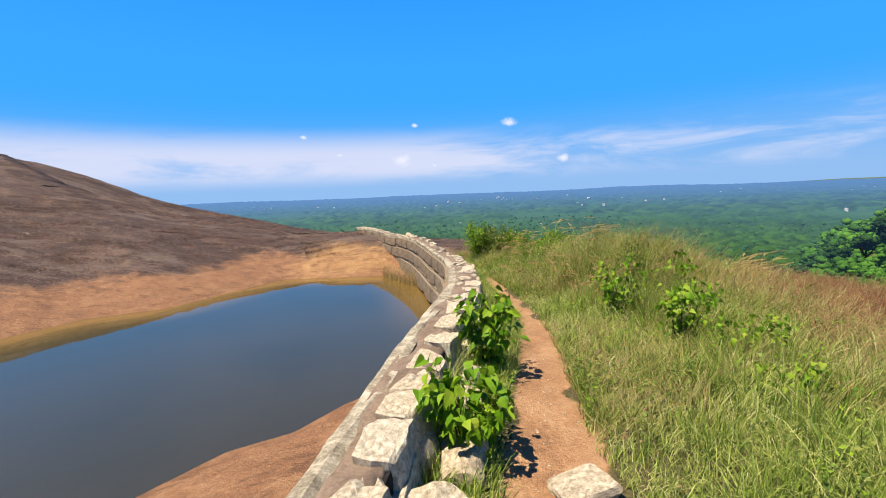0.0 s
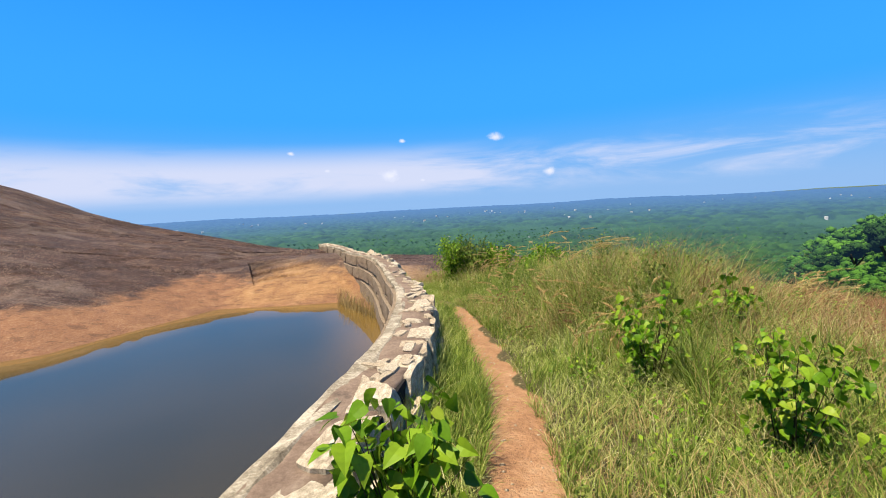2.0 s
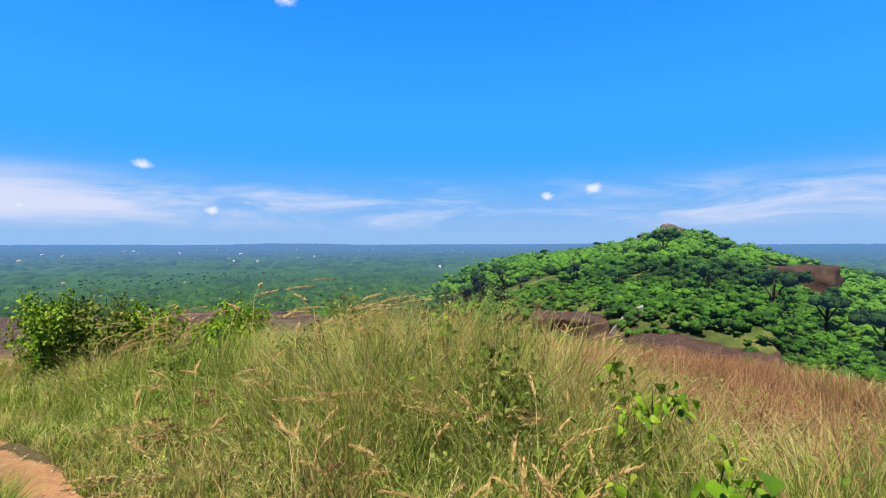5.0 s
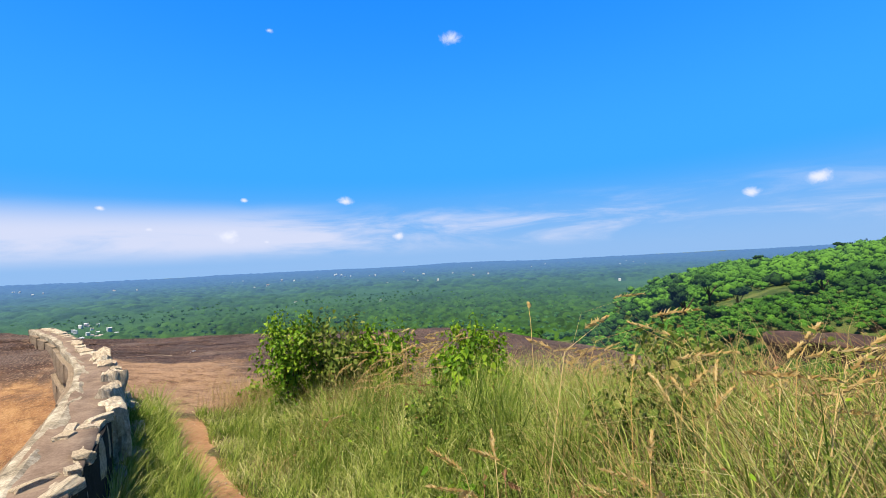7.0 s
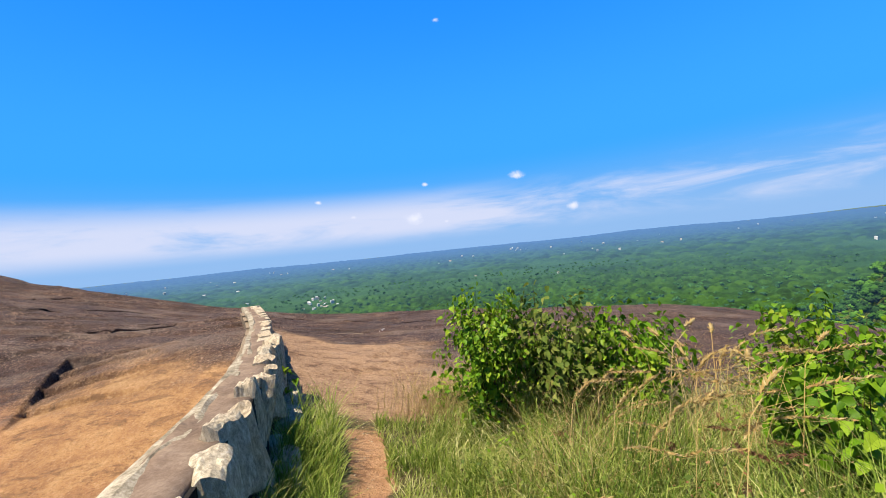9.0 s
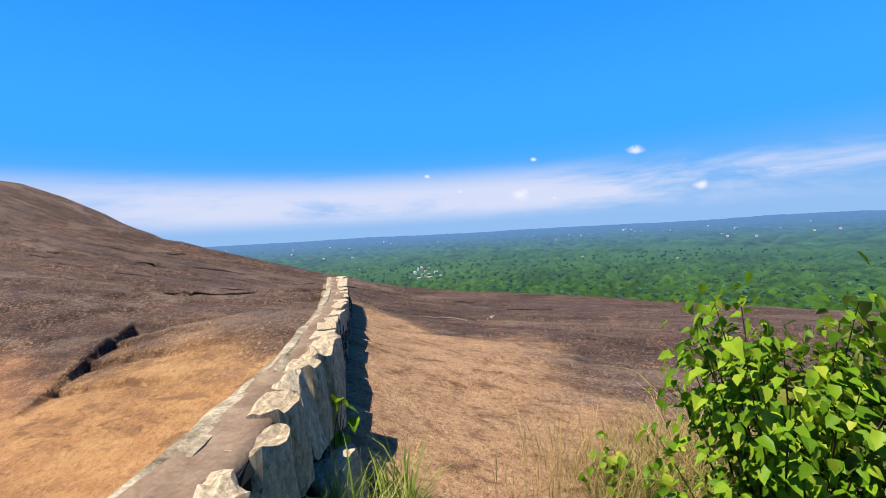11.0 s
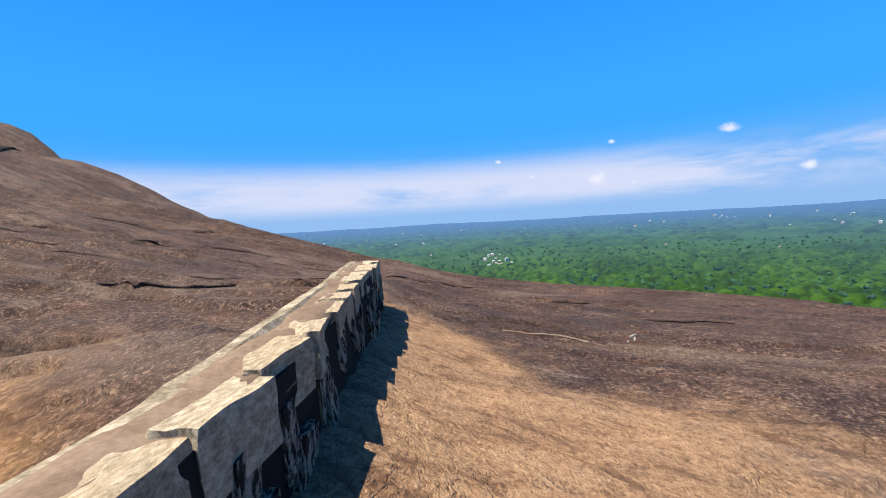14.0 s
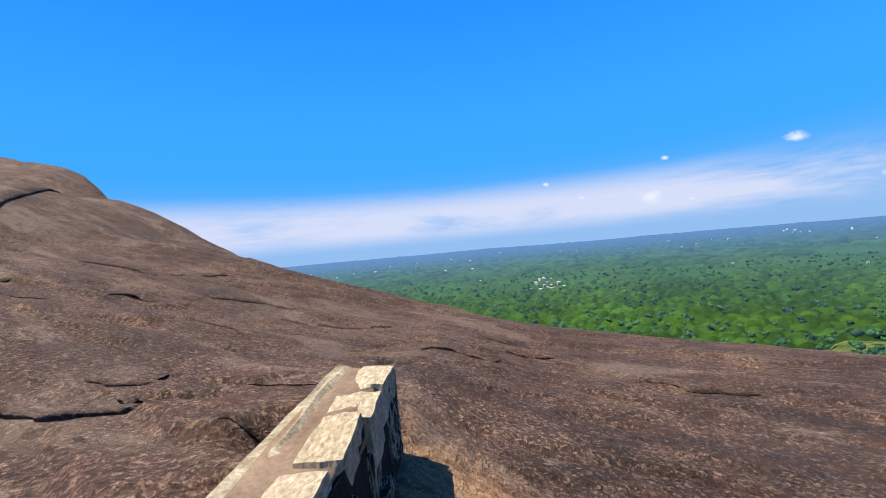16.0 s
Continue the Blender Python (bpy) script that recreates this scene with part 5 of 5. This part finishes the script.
def house(storeys, label):
    ob = thing("house", label, "house", pose(0, 0, 0), "houses of the plain")
    h = 3.2 * storeys
    part("wall", bm_mesh("wall", box((-5, -4, -6), (5, 4, h)), FAR_WALL), ob)
    bm = bmesh.new()
    p = [bm.verts.new(c) for c in ((-5.6, -4.6, h), (5.6, -4.6, h), (5.6, 4.6, h), (-5.6, 4.6, h), (-5.6, 0, h + 2), (5.6, 0, h + 2))]
    for q in ((0, 1, 5, 4), (2, 3, 4, 5), (1, 2, 5), (3, 0, 4), (3, 2, 1, 0)):
        bm.faces.new([p[i] for i in q])
    part("roof", bm_mesh("roof", bm, FAR_ROOF if storeys == 1 else FAR_WALL), ob)
    pane = bm_mesh("window", box((-0.6, -0.08, 0), (0.6, 0.02, 1.3)), FAR_PANE)
    for s in range(storeys):
        for x in (-3.2, 0, 3.2):
            part("window", pane, ob, "", pose(x, -4, 1.0 + 3.2 * s))
    return ob


kinds = [house(1, "small whitewashed house with a pitched roof among trees"), house(2, "white two-storey house standing above the trees"), house(3, "white three-storey building rising above the trees")]
first = set(kinds)
places = [(8.0, 2300, 2), (8.6, 2320, 2), (9.3, 2350, 2), (-53, 1900, 2), (-51.5, 1950, 2), (-50, 1900, 1), (-48.6, 1930, 2), (-46, 1980, 2), (-55, 1950, 1), (-10.5, 760, 0), (-31, 700, 0), (2.5, 700, 0), (13, 640, 0), (-26, 660, 1)]
for _ in range(18):        # a village among the trees
    places.append((-17.3 + rng.normal(0, 1.3), rng.uniform(480, 620), int(rng.integers(2))))
for _ in range(62):
    places.append((rng.uniform(-65, 50), rng.uniform(900, 3000)**1.0, int(rng.integers(3))))
for i, (a, r, k) in enumerate(places):
    x, y = math.sin(radians(a)) * r, math.cos(radians(a)) * r + 6
    s = rng.uniform(0.3, 0.55) * (1 + 0.3 * (r > 1500)) * (0.6 if r < 850 else 1)
    m = pose(x, y, height(x, y) + (2.5 if r < 1200 else 6.0), 0, 0, -a + rng.normal(0, 25))
    if kinds[k] in first:
        first.discard(kinds[k])
        ob = kinds[k]
        ob.matrix_world = m
    else:
        ob = copy_thing(kinds[k], m)
    ob.scale = (s * 1.2, s, s)


# ---- details of the bare rock ----
SHEET = material("brown_granite_sheet", ground_look, 0.05)


def ledge(points, lift, back, face, label="thin weathered granite sheet lifting from the rock"):
    """The broken, slightly overhanging edge of a rock sheet along a line; face is the side that drops."""
    line = [Vector(p) for p in points]
    dense = []
    for p, q in zip(line, line[1:]):
        n = max(2, int((q - p).length / 0.06))
        dense += [p.lerp(q, k / n) for k in range(n)]
    dense.append(line[-1])
    m = len(dense)
    bm, prev = bmesh.new(), None
    for k, p in enumerate(dense):
        t = (dense[min(k + 1, m - 1)] - dense[max(k - 1, 0)])
        side = Vector((t.y, -t.x)).normalized() * face
        swing = math.sin(math.pi * (k + 0.5) / m)**0.5
        j = noise.noise(Vector((p.x * 7, p.y * 7, 3.0))) * 0.05 + noise.noise(Vector((p.x * 23, p.y * 23, 1.0))) * 0.02
        c = Vector((p.x, p.y)) + side * j
        h = lift * swing * (0.8 + 0.5 * noise.noise(Vector((p.x * 5, p.y * 5, 9.0))))

        def put(off, up):
            q = c + side * off
            return bm.verts.new((q.x, q.y, height(q.x, q.y) + up))
        row = [put(-back, -0.006), put(-back * 0.45, h * 0.65), put(0, h), put(-0.006, h * 0.5), put(-0.012, -0.02)]
        if prev:
            for a in range(4):
                bm.faces.new((prev[a], prev[a + 1], row[a + 1], row[a]) if face > 0 else (row[a], row[a + 1], prev[a + 1], prev[a]))
        prev = row
    bmesh.ops.recalc_face_normals(bm, faces=bm.faces)
    ob = new("rock_ledge", bm_mesh("rock_ledge", bm, SHEET, True))
    return tagged(ob, label, "rock", "rock sheets")



for points, lift, back, face in (
        (((-5.8, 16.2), (-5.12, 16.45), (-4.75, 16.60), (-4.45, 16.85), (-4.50, 17.08)), 0.04, 0.45, 1),
        (((-8.9, 19.8), (-8.5, 20.1), (-8.1, 20.4), (-7.6, 20.5)), 0.025, 0.7, 1),
        (((-8.95, 18.5), (-8.75, 18.8), (-8.5, 18.9)), 0.019, 0.4, 1),
        (((-6.85, 18.57), (-6.32, 18.66), (-6.0, 18.53)), 0.015, 0.4, 1),
        (((-5.6, 15.75), (-5.9, 16.1), (-6.2, 16.35)), 0.025, 0.4, -1),
        (((-15.0, 18.46), (-16.2, 19.06), (-18.2, 19.94), (-19.75, 20.87), (-21.2, 21.87), (-22.2, 22.7)), 0.099, 1.6, 1),
        (((-0.85, 19.2), (-0.55, 19.1), (-0.25, 19.3), (0.1, 19.35)), 0.015, 0.4, 1),
        (((-3.7, 20.9), (-3.4, 21.0), (-3.0, 20.9)), 0.015, 0.4, 1),
        (((-4.3, 19.3), (-4.0, 19.5), (-3.7, 19.45)), 0.025, 0.35, 1),
        (((-2.4, 20.2), (-2.0, 20.1), (-1.5, 20.3)), 0.012, 0.4, 1),
        (((-10.5, 17.2), (-9.8, 17.3), (-9.2, 17.6), (-8.8, 17.6)), 0.019, 0.6, 1),
        (((-12.5, 19.5), (-11.8, 19.9), (-10.8, 20.0)), 0.028, 0.8, 1),
        (((-7.3, 16.6), (-6.8, 16.9), (-6.5, 16.9)), 0.012, 0.4, 1),
        (((-9.5, 13.9), (-8.8, 14.3), (-8.2, 14.4)), 0.015, 0.5, 1)):
    ledge([(*p, 0) for p in points], lift, back, face)


for _ in range(16):
    x, y, turn, half = rng.uniform(-12, -3.4), rng.uniform(16.3, 21), rng.normal(0.35, 0.3), rng.uniform(0.15, 0.4)
    c, s = math.cos(turn) * half, math.sin(turn) * half
    ledge(((x - c, y - s, 0), (x + 0.2 * s, y - 0.2 * c, 0), (x + c, y + s, 0)), rng.uniform(0.008, 0.02), rng.uniform(0.25, 0.45), 1)


def rod(name, points, radius, mat, label, category):
    bm, ring = bmesh.new(), None
    for k, p in enumerate(points):
        r = radius * (1 - 0.6 * k / (len(points) - 1))
        now = [bm.verts.new(Vector(p) + Vector((math.cos(q * 1.2566) * r, math.sin(q * 1.2566) * r * 0.6, math.sin(q * 1.2566) * r))) for q in range(5)]
        if ring:
            for q in range(5):
                bm.faces.new((ring[q], ring[(q + 1) % 5], now[(q + 1) % 5], now[q]))
        else:
            bm.faces.new(now[::-1])
        ring = now
    bm.faces.new(ring)
    return tagged(new(name, bm_mesh(name, bm, mat, True)), label, category)


twig = [(-2.10 + 0.80 * s, 17.96 + 0.12 * math.sin(s * 2.2) + 0.05 * s) for s in np.linspace(0, 1, 12)]
rod("fallen_branch", [(x, y, height(x, y) + 0.012 + 0.008 * math.sin(i)) for i, (x, y) in enumerate(twig)][::-1], 0.007, TWIG, "thin bleached dead branch lying on the rock", "branch")
for k in range(7):
    x, y = -0.90 + rng.normal(0, 0.03), 18.13 + 0.05 * k + rng.normal(0, 0.02)
    bm = bmesh.new()
    n = 9
    r = rng.uniform(0.006, 0.02)
    rim = [(x + r * rng.uniform(0.6, 1.3) * math.cos(q / n * 6.283), y + r * rng.uniform(0.7, 1.5) * math.sin(q / n * 6.283)) for q in range(n)]
    up = [bm.verts.new((a, b, height(a, b) + 0.014)) for a, b in rim]
    low = [bm.verts.new((a, b, height(a, b) - 0.01)) for a, b in rim]
    bm.faces.new(up)
    for q in range(n):
        bm.faces.new((low[q], low[(q + 1) % n], up[(q + 1) % n], up[q]))
    tagged(new("white_crust", bm_mesh("white_crust", bm, WHITE_MARK)), "chalky white crust spot on the brown rock", "mark", "white spots on the rock")
